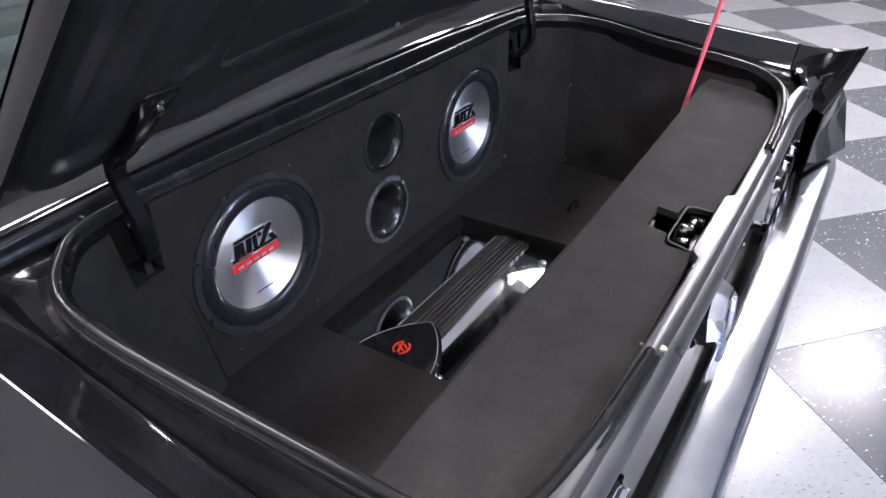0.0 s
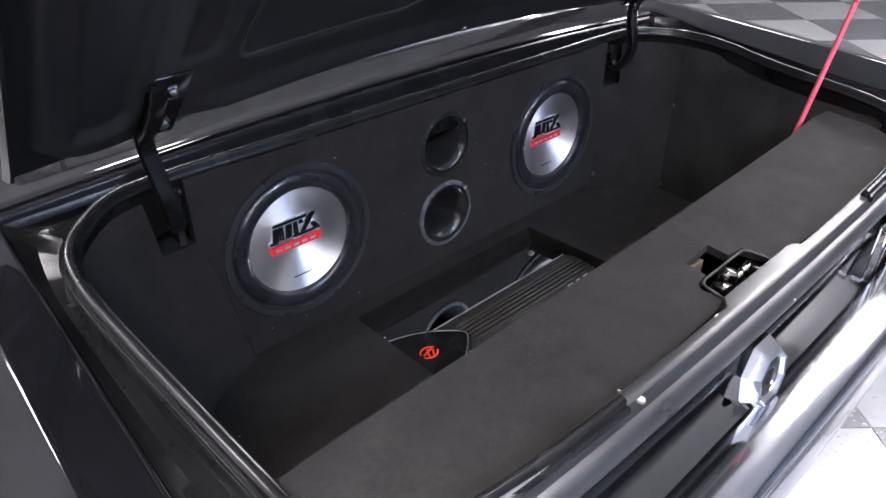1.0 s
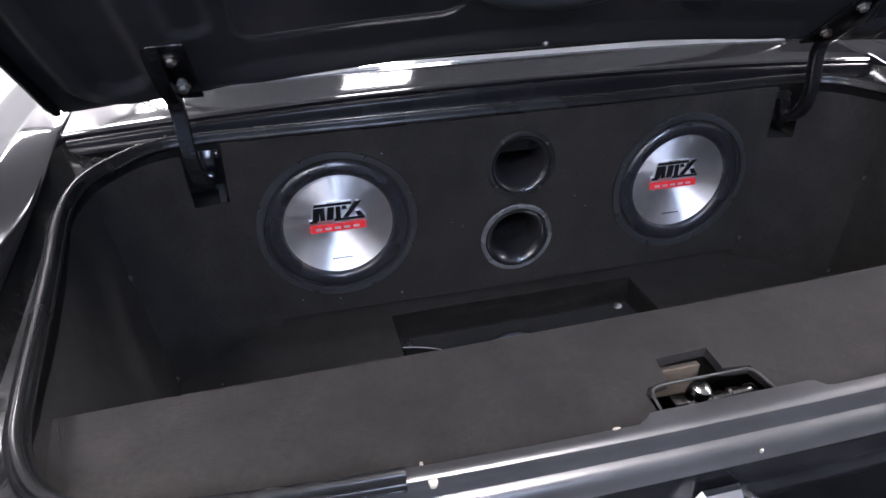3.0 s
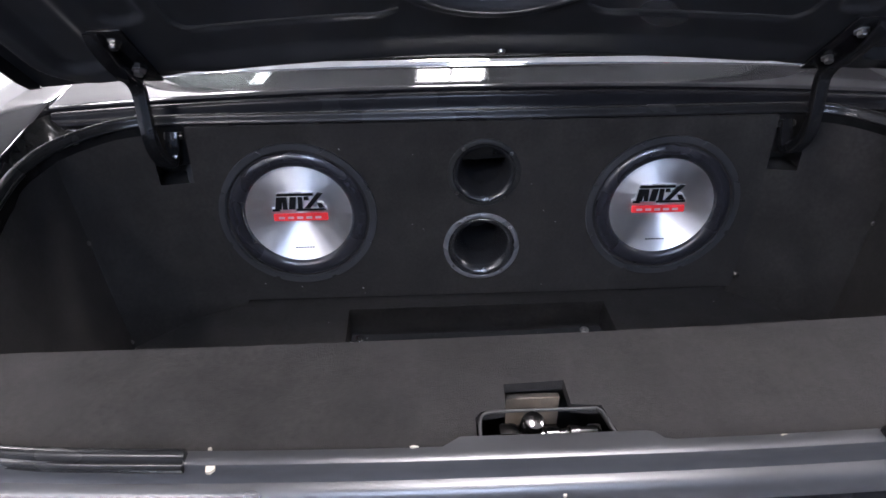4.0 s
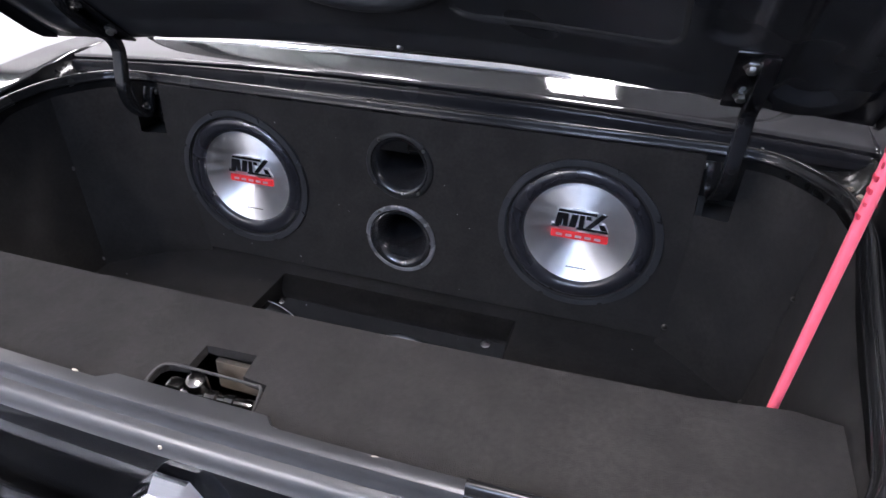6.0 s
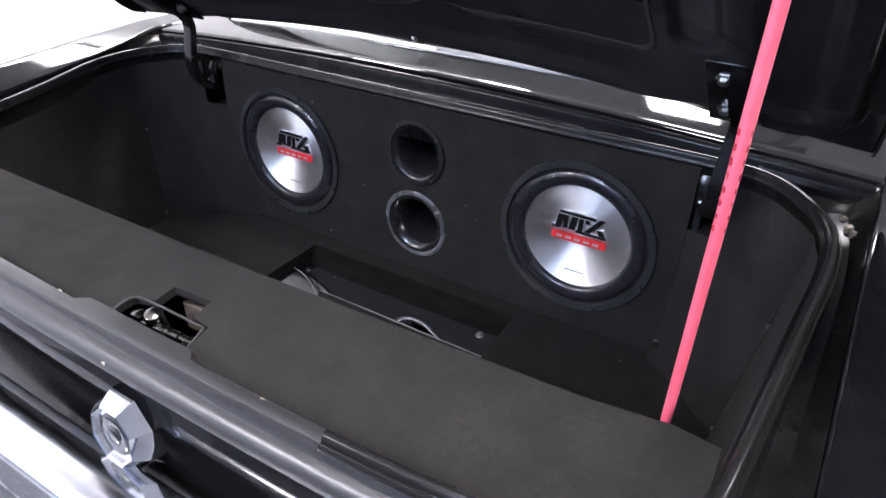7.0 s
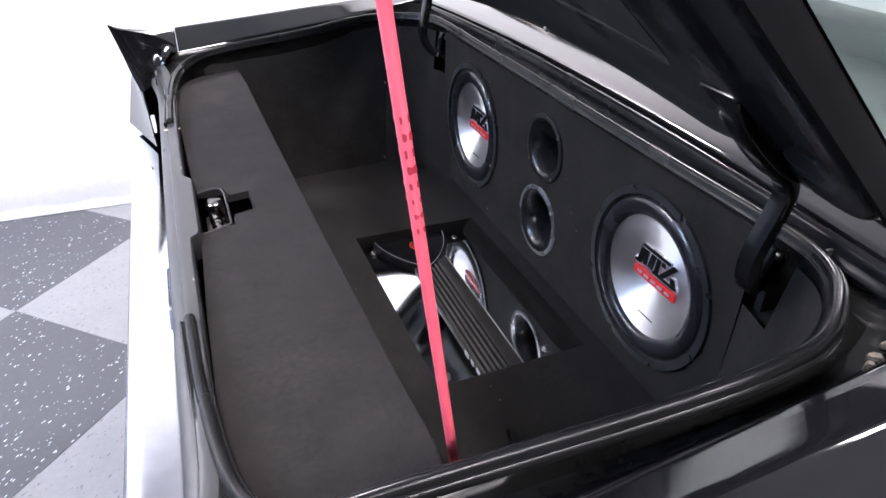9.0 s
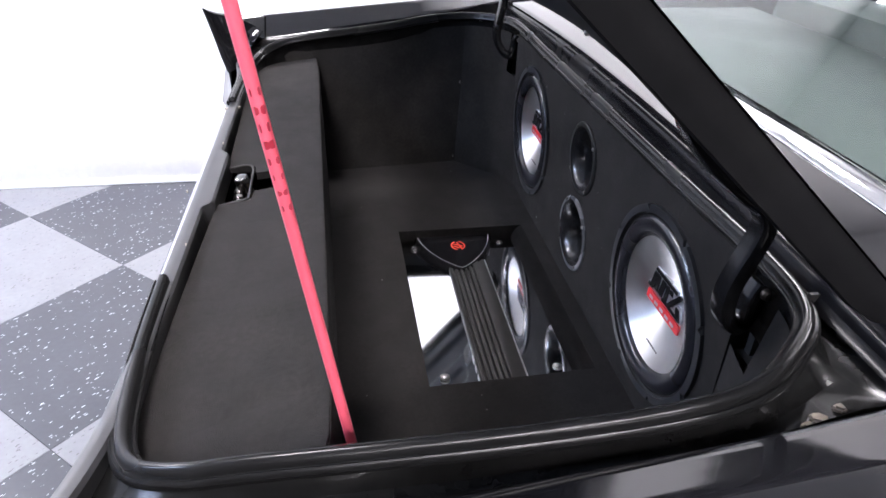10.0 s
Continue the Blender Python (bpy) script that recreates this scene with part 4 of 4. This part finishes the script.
    rows = [[(x, y + 0.0015, rise(x, y) - 0.002), (x, y + 0.003, rise(x, y) - 0.006), (x, y + 0.004, 0.81), (x, y + 0.006, FLOOR_Z)] for x, y in front]
    part("front_board", sheet(rows, -0.010), CARPET, sh, "charcoal carpeted upright board", smooth=30)


def subwoofer(x, z, label):
    ob = thing("subwoofer", label, "loudspeaker", "pair of subwoofers", pose(x, BAFFLE_Y + 0.0030, z, 90, 0, 0) @ Matrix.Diagonal((0.978, 0.978, 0.9, 1)))
    # cast frame and gasket with eight screw notches
    n = 160
    outer = []
    for k in range(n):
        a = 360 * k / n
        d = abs((a - 22.5 + 22.5) % 45 - 22.5)
        r = 0.1385 - 0.0075 * (1 - smoothstep(1.2, 2.2, d))
        outer.append((r * math.cos(radians(a)), r * math.sin(radians(a))))
    bm = plate(outer, [ring(0.1275, 80)], 0.010, pose(0, 0, 0.009))
    gasket = part("gasket", bm, GASKET, ob, "black moulded gasket ring", 25)
    part("basket", revolve([(0.1375, 0.0), (0.1385, 0.002), (0.137, 0.005), (0.1262, 0.005), (0.1252, -0.002), (0.112, -0.006), (0.110, -0.02), (0.100, -0.06), (0.06, -0.11), (0.0, -0.115)], 64), GASKET, ob, "black basket", 40)
    for k in range(8):
        a = radians(45 * k)
        part("screw", revolve([(0, 0.0085), (0.003, 0.0085), (0.0042, 0.007), (0.0045, 0.004)], 10, m=pose(0.1335 * math.cos(a), 0.1335 * math.sin(a), 0)), DARKSTEEL, ob, "black screw")
    prof = [(0.1280, 0.0010), (0.1240, 0.0008)] + [(0.1090 + 0.0140 * math.cos(radians(t)), 0.0005 + 0.0105 * math.sin(radians(t))) for t in range(10, 181, 17)] + [(0.0945, 0.000)]
    part("surround", revolve(prof, 80), SURR, ob, "black rubber roll surround", 60)
    part("cone", revolve([(0.0955, -0.0005), (0.093, -0.002), (0.075, -0.0105), (0.05, -0.0185), (0.025, -0.0235), (0.0, -0.0250)], 96), CONE, ob, "spun aluminium dish cone", 60)
    # badge: plain black blocks above a red bar, edged in silver
    m = pose(0, 0.006, -0.0165, -4, 0, 0)
    badge = part("badge", prism(rounded(-0.052, -0.013, 0.046, 0.001, 0.002), -0.003, 0.0005, m @ pose(0.003, -0.012, 0), bevel=0.0004), RED, ob, "red badge bar under black badge blocks")
    bm = bmesh.new()
    for i in range(5):
        prism(rounded(-0.040 + 0.0165 * i, -0.021, -0.029 + 0.0165 * i, -0.0165, 0.0012), 0.0, 0.0012, m, bm)
    part("badge_print", bm, SILVER, badge, "silver bars on the badge", 0)
    shapes = [[(-0.040, 0.0245), (0.026, 0.0245), (0.026, 0.0295), (-0.038, 0.0295)], [(-0.049, -0.0045), (-0.036, -0.0045), (-0.036, -0.0005), (-0.049, -0.0005)], [(-0.006, -0.0045), (0.048, -0.0045), (0.047, -0.0005), (-0.006, -0.0005)]]
    for x0, w, sk in ((-0.044, 0.0115, 0.004), (-0.030, 0.0085, 0.000), (-0.0195, 0.0115, 0.004), (-0.003, 0.0085, 0.001)):
        shapes.append([(x0, -0.0015), (x0 + w, -0.0015), (x0 + w + sk, 0.0225), (x0 + sk, 0.0225)])
    shapes += [[(0.009, 0.0005), (0.019, 0.0005), (0.044, 0.0290), (0.033, 0.0290)], [(0.035, 0.0005), (0.046, 0.0005), (0.040, 0.0100), (0.031, 0.0100)], [(0.009, 0.0160), (0.018, 0.0160), (0.016, 0.0225), (0.009, 0.0225)]]
    bm, bs = bmesh.new(), bmesh.new()
    for o in shapes:
        prism(o, -0.002, 0.0030, m, bm)
        cx, cy = sum(p[0] for p in o) / len(o), sum(p[1] for p in o) / len(o)
        prism([(px + 0.0014 * (1 if px > cx else -1), py + 0.0014 * (1 if py > cy else -1)) for px, py in o], -0.003, 0.0012, m, bs)
    part("badge_edge", bs, SILVER, badge, "silver badge edging", 0)
    part("badge_relief", bm, BADGE, badge, "raised black badge blocks", 0)
    bm = bmesh.new()
    for i in range(7):
        prism([(-0.016 + 0.0052 * i, -0.0740), (-0.0122 + 0.0052 * i, -0.0740), (-0.0122 + 0.0052 * i, -0.0722), (-0.016 + 0.0052 * i, -0.0722)], -0.0125, -0.0100, None, bm)
    part("small_print", bm, BADGE, ob, "tiny dark print", 0)
    return ob


def port(x, z, r, label, mat_rim):
    ob = thing("bass_port", label, "bass port", "pair of bass ports", pose(x, BAFFLE_Y, z, 90, 0, 0))
    prof = [(r, 0.0), (r + 0.0005, 0.002), (r - 0.001, 0.0035), (r - 0.008, 0.0040)]
    prof += [(0.036 + (r - 0.044) * (1 - math.sin(radians(t))), 0.004 - 0.050 * (1 - math.cos(radians(t)))) for t in range(6, 91, 7)]
    prof += [(0.0355, -0.075), (0.0355, -0.14), (0, -0.14)]
    part("flare", revolve(prof[3:], 64), PORT, ob, "black flared port tube", 60)
    part("flange", revolve(prof[:5], 64), mat_rim, ob, "thin port flange", 60)
    for k in range(4):
        a = radians(38 + 90 * k)
        part("screw", revolve([(0, 0.0022), (0.0018, 0.0022), (0.003, 0.001), (0.0032, 0)], 10, m=pose((r - 0.0045) * math.cos(a), (r - 0.0045) * math.sin(a), 0.0036)), STEEL if k == 0 else DARKSTEEL, ob, "small screw")


def amplifier():
    ob = thing("amplifier", "chrome amplifier with black finned spine in the floor well", "amplifier")
    rows = []
    for i in range(25):
        x = -0.252 + 0.485 * i / 24
        top = 0.6510 + 0.0016 * (x / 0.24) ** 2
        rows.append([(x, y, z) for y, z in [(-0.320, 0.604), (-0.320, top - 0.0080), (-0.317, top - 0.0045), (-0.225, top - 0.0003), (-0.195, top), (-0.071, top), (-0.068, top - 0.003), (-0.068, 0.604)]])
    part("body", sheet(rows, 0.002), CHROME, ob, "mirror chrome amplifier case", 1.5)
    # finned spine: five ribs, then a smooth sloping band with a bright edge
    bm = bmesh.new()
    prof = [(-0.2270, 0.648), (-0.2270, 0.6575)]
    for i in range(5):
        y = -0.2262 + 0.0094 * i
        h = 0.6588 + 0.0007 * i
        prof += [(y, h), (y + 0.0010, h + 0.0010), (y + 0.0048, h + 0.0010), (y + 0.0058, h), (y + 0.0062, h - 0.0045), (y + 0.0088, h - 0.0045)]
    prof += [(-0.1790, 0.6620), (-0.1775, 0.6630), (-0.1700, 0.6625), (-0.1510, 0.6565), (-0.1500, 0.6555), (-0.1500, 0.648)]
    grid(bm, [[(-0.15, y, z) for y, z in prof], [(0.246, y, z) for y, z in prof]])
    for xx in (-0.15, 0.246):
        bm.faces.new([v for v in bm.verts if abs(v.co.x - xx) < 1e-6])
    part("spine", bm, FINS, ob, "black finned heat sink", 20)
    part("edge_strip", block(0.048, -0.1492, 0.6550, 0.392, 0.0016, 0.0044), EDGE, ob, "bright edge line", 0)
    # shield-shaped end cover
    edge = [(-0.241 + 0.137 * k, 0.0835 * (1 - k ** 1.75) ** 0.80) for k in [j / 12 for j in range(13)]]
    out = [(x, -0.2015 + h) for x, h in edge] + [(x, -0.2015 - h) for x, h in edge[-2::-1]]
    cover = part("end_cover", prism(out, 0.648, 0.6640, bevel=0.003), AMPBLACK, ob, "glossy black shield-shaped end cover", 40)
    line = [Vector((x - 0.008, -0.2015 + h * 0.93, 0.6645)) for x, h in edge[1:]] + [Vector((x - 0.008, -0.2015 - h * 0.93, 0.6645)) for x, h in edge[-2:0:-1]]
    part("cover_line", sweep(smooth_path(line, 2), ring(0.0007, 6)), EDGE, cover, "bright edge line")
    bm = bmesh.new()
    m = pose(-0.198, -0.197, 0.6640)
    for a0, a1, r0, r1 in ((20, 165, 0.0150, 0.0180), (200, 345, 0.0150, 0.0180)):
        arc = [radians(a0 + (a1 - a0) * k / 12) for k in range(13)]
        prism([(r1 * math.cos(a), 0.86 * r1 * math.sin(a)) for a in arc] + [(r0 * math.cos(a), 0.80 * r0 * math.sin(a)) for a in arc[::-1]], 0, 0.0008, m, bm)
    for x0, y0, x1, y1, w in ((-0.013, -0.001, 0.011, 0.006, 0.0042), (-0.006, -0.009, 0.003, 0.009, 0.0034), (0.002, -0.010, 0.010, 0.001, 0.0034)):
        d = Vector((x1 - x0, y1 - y0)).normalized()
        px, py = -d.y * w / 2, d.x * w / 2
        prism([(x0 + px, y0 + py), (x0 - px, y0 - py), (x1 - px, y1 - py), (x1 + px, y1 + py)], 0, 0.0010, m, bm)
    part("emblem", bm, REDPRINT, cover, "red round emblem", 0)
    bm = bmesh.new()
    for i, w in enumerate((0.016, 0.010, 0.013)):
        block(0.155 + 0.024 * i, -0.2285, 0.6540, w, 0.0012, 0.0040, bm=bm)
    part("print", bm, SILVER, ob, "small white print on the spine", 0)
    for x, y in ((-0.218, -0.288), (0.193, -0.282), (-0.224, -0.100), (0.189, -0.093)):
        part("screw", revolve([(0, 0.004), (0.003, 0.0045), (0.0055, 0.003), (0.006, 0.001), (0.0082, 0.0008), (0.0082, -0.001)], 16, m=pose(x, y, 0.6525)), STEEL, ob, "steel mounting screw", 30)


def prop_rod():
    ob = thing("prop_rod", "red rod propping the lid open, standing in the boot", "prop rod")
    foot, top = Vector((0.5700, -0.3965, 0.700)), Vector((0.5958, -0.5220, 1.60))
    d = (top - foot).normalized()
    path = [foot + d * t for t in [0.9 * i / 30 for i in range(31)]]
    part("shaft", sweep(path, [(0.0047 * math.cos(a), 0.0052 * math.sin(a)) for a in [2 * math.pi * k / 14 for k in range(14)]], up=Vector((1, 0, 0))), ROD, ob, smooth=60)
    part("foot", revolve([(0, -0.012), (0.012, -0.011), (0.014, -0.004), (0.013, 0.012), (0.008, 0.016)], 18, m=pose(*foot)), RUBBER, ob, "black rubber foot")
    turn = d.to_track_quat("Z", "Y").to_matrix().to_4x4()
    rng = random.Random(3)
    for k in range(8):
        p = foot + d * (0.478 + 0.0118 * k)
        m = Matrix.Translation(p) @ turn
        part("embossing", block(rng.uniform(-0.0004, 0.0004), 0, 0, 0.0100, 0.0064 + rng.uniform(0, 0.0010), 0.0042 + rng.uniform(0, 0.0032), 0.0014, m=m), RODMARK, ob, "embossed block on the rod")


def tie_loop(x, y):
    ob = thing("pull_loop", "small black webbing pull loop on the boot floor", "pull loop")
    path = smooth_path([Vector(p) for p in [(x - 0.018, y + 0.004, FLOOR_Z), (x - 0.012, y + 0.002, FLOOR_Z + 0.014), (x, y, FLOOR_Z + 0.020), (x + 0.012, y - 0.002, FLOOR_Z + 0.014), (x + 0.018, y - 0.004, FLOOR_Z)]], 5)
    part("strap", sweep(path, [(-0.007, -0.0012), (0.007, -0.0012), (0.007, 0.0012), (-0.007, 0.0012)], up=Vector((0, 1, 0))), RUBBER, ob)
    part("screw", revolve([(0, 0.003), (0.003, 0.002), (0.004, 0)], 10, m=pose(x + 0.02, y - 0.004, FLOOR_Z + 0.001)), STEEL, ob, "small screw")


lining()
subwoofer(*SUBS[0], "black subwoofer with a spun aluminium dish cone")
subwoofer(*SUBS[1], "black subwoofer with a spun aluminium dish cone")
port(*PORTS[0], 0.062, "matt black flared bass port set in charcoal carpet", PORTMATT)
port(*PORTS[1], 0.068, "black flared bass port with a pale worn rim", PORTRIM)
amplifier()
prop_rod()
tie_loop(0.391, -0.26)
tie_loop(0.60, -0.40)


def lint():
    """Loose pale specks caught in the carpet."""
    rng = random.Random(21)
    bm = bmesh.new()

    def speck(p, u, v, w):
        r = rng.uniform(0.0004, 0.0010)
        a = rng.uniform(0, math.pi)
        e = u * math.cos(a) + v * math.sin(a)
        f = v * math.cos(a) - u * math.sin(a)
        k = rng.uniform(1.0, 2.6)
        low = [bm.verts.new(p + e * r * k * x + f * r * y) for x, y in ((1, 0.3), (0.2, 1), (-1, 0.4), (-0.6, -0.9), (0.7, -0.8))]
        tip = bm.verts.new(p + w * r * 0.9)
        for i in range(5):
            bm.faces.new((low[i], low[(i + 1) % 5], tip))

    X, Y, Zv = Vector((1, 0, 0)), Vector((0, 1, 0)), Vector((0, 0, 1))
    for k in range(24):
        x = rng.uniform(-0.42, 0.45)
        z = rng.uniform(0.70, 1.0)
        if min(math.hypot(x - a, z - c) for a, c in SUBS) > 0.145 and min(math.hypot(x - a, z - c) for a, c in PORTS) > 0.075:
            speck(Vector((x, BAFFLE_Y - 0.0002, z)), X, Zv, -Y)
    for k in range(22):
        x, y = rng.uniform(-0.55, 0.55), rng.uniform(-0.42, -0.04)
        if not (-0.26 < x < 0.26 and -0.34 < y < -0.05):
            speck(Vector((x, y, FLOOR_Z + 0.0002)), X, Y, Zv)
    tagged(finish(bm, "lint", LINT, 0), "tiny pale lint specks on the charcoal carpet", "lint", kind="stuff")


lint()


# ---- floor tiles ----
def tiles():
    side, gap = 0.655, 0.0012
    ux, uy = math.cos(radians(48)), math.sin(radians(48))
    origin = Vector((-1.298, -1.286))
    far = ([], [])
    meshes = []
    for m in (TILE_DARK, TILE_LIGHT):
        bm = block(0, 0, 0, side - gap, side - gap, 0.006, 0.0008, seg=1)
        me = bpy.data.meshes.new("tile")
        bm.to_mesh(me)
        bm.free()
        me.materials.append(m)
        meshes.append(me)
    for i in range(-12, 16):
        for j in range(-12, 16):
            a, b = i + 0.5, j + 0.5
            x = origin.x + side * (a * ux + b * uy)
            y = origin.y + side * (a * uy - b * ux)
            if (not (-2.3 < x < 6.9 and -4.2 < y < 2.2) or (-0.3 < x < 0.6 and -0.1 < y)) and -1.55 < x < 6.8 and -5.8 < y < 5.8:
                far[(i + j) % 2].append((x, y))
            elif -2.3 < x < 6.9 and -4.2 < y < 2.2:
                me = meshes[(i + j) % 2]
                if x < -1.55:
                    # cut along the wall
                    bm = bmesh.new()
                    bm.from_mesh(me)
                    turn = Matrix.Rotation(radians(-48), 3, "Z")
                    bmesh.ops.bisect_plane(bm, geom=bm.verts[:] + bm.edges[:] + bm.faces[:], plane_co=turn @ Vector((-2.045 - x, 0, 0)), plane_no=turn @ Vector((-1, 0, 0)), clear_outer=True)
                    mat_ = me.materials[0]
                    me = bpy.data.meshes.new("tile")
                    bm.to_mesh(me)
                    bm.free()
                    if not me.polygons:
                        continue
                    me.materials.append(mat_)
                ob = new("tile", me)
                ob.parent = FLOOR
                ob.location = (x, y, -0.004)
                ob.rotation_euler = (0, 0, radians(48))
    # tiles that lie far off or under the car
    bm = bmesh.new()
    for k, spots in enumerate(far):
        for x, y in spots:
            ring4 = [((x + h * (c * ux - d * uy), y + h * (c * uy + d * ux))) for h, c, d in ((0.5 * (side - gap), *q) for q in ((-1, -1), (1, -1), (1, 1), (-1, 1)))]
            low = [bm.verts.new((*p, -0.007)) for p in ring4]
            top = [bm.verts.new((*p, -0.001)) for p in ring4]
            faces = [bm.faces.new(top)] + [bm.faces.new((low[n - 1], low[n], top[n], top[n - 1])) for n in range(4)]
            for f in faces:
                f.material_index = k
    ob = finish(bm, "tile_field", TILE_DARK, 0, FLOOR)
    ob.data.materials.append(TILE_LIGHT)
    tagged(ob, "far grey and charcoal vinyl floor tiles", kind="stuff")


tiles()
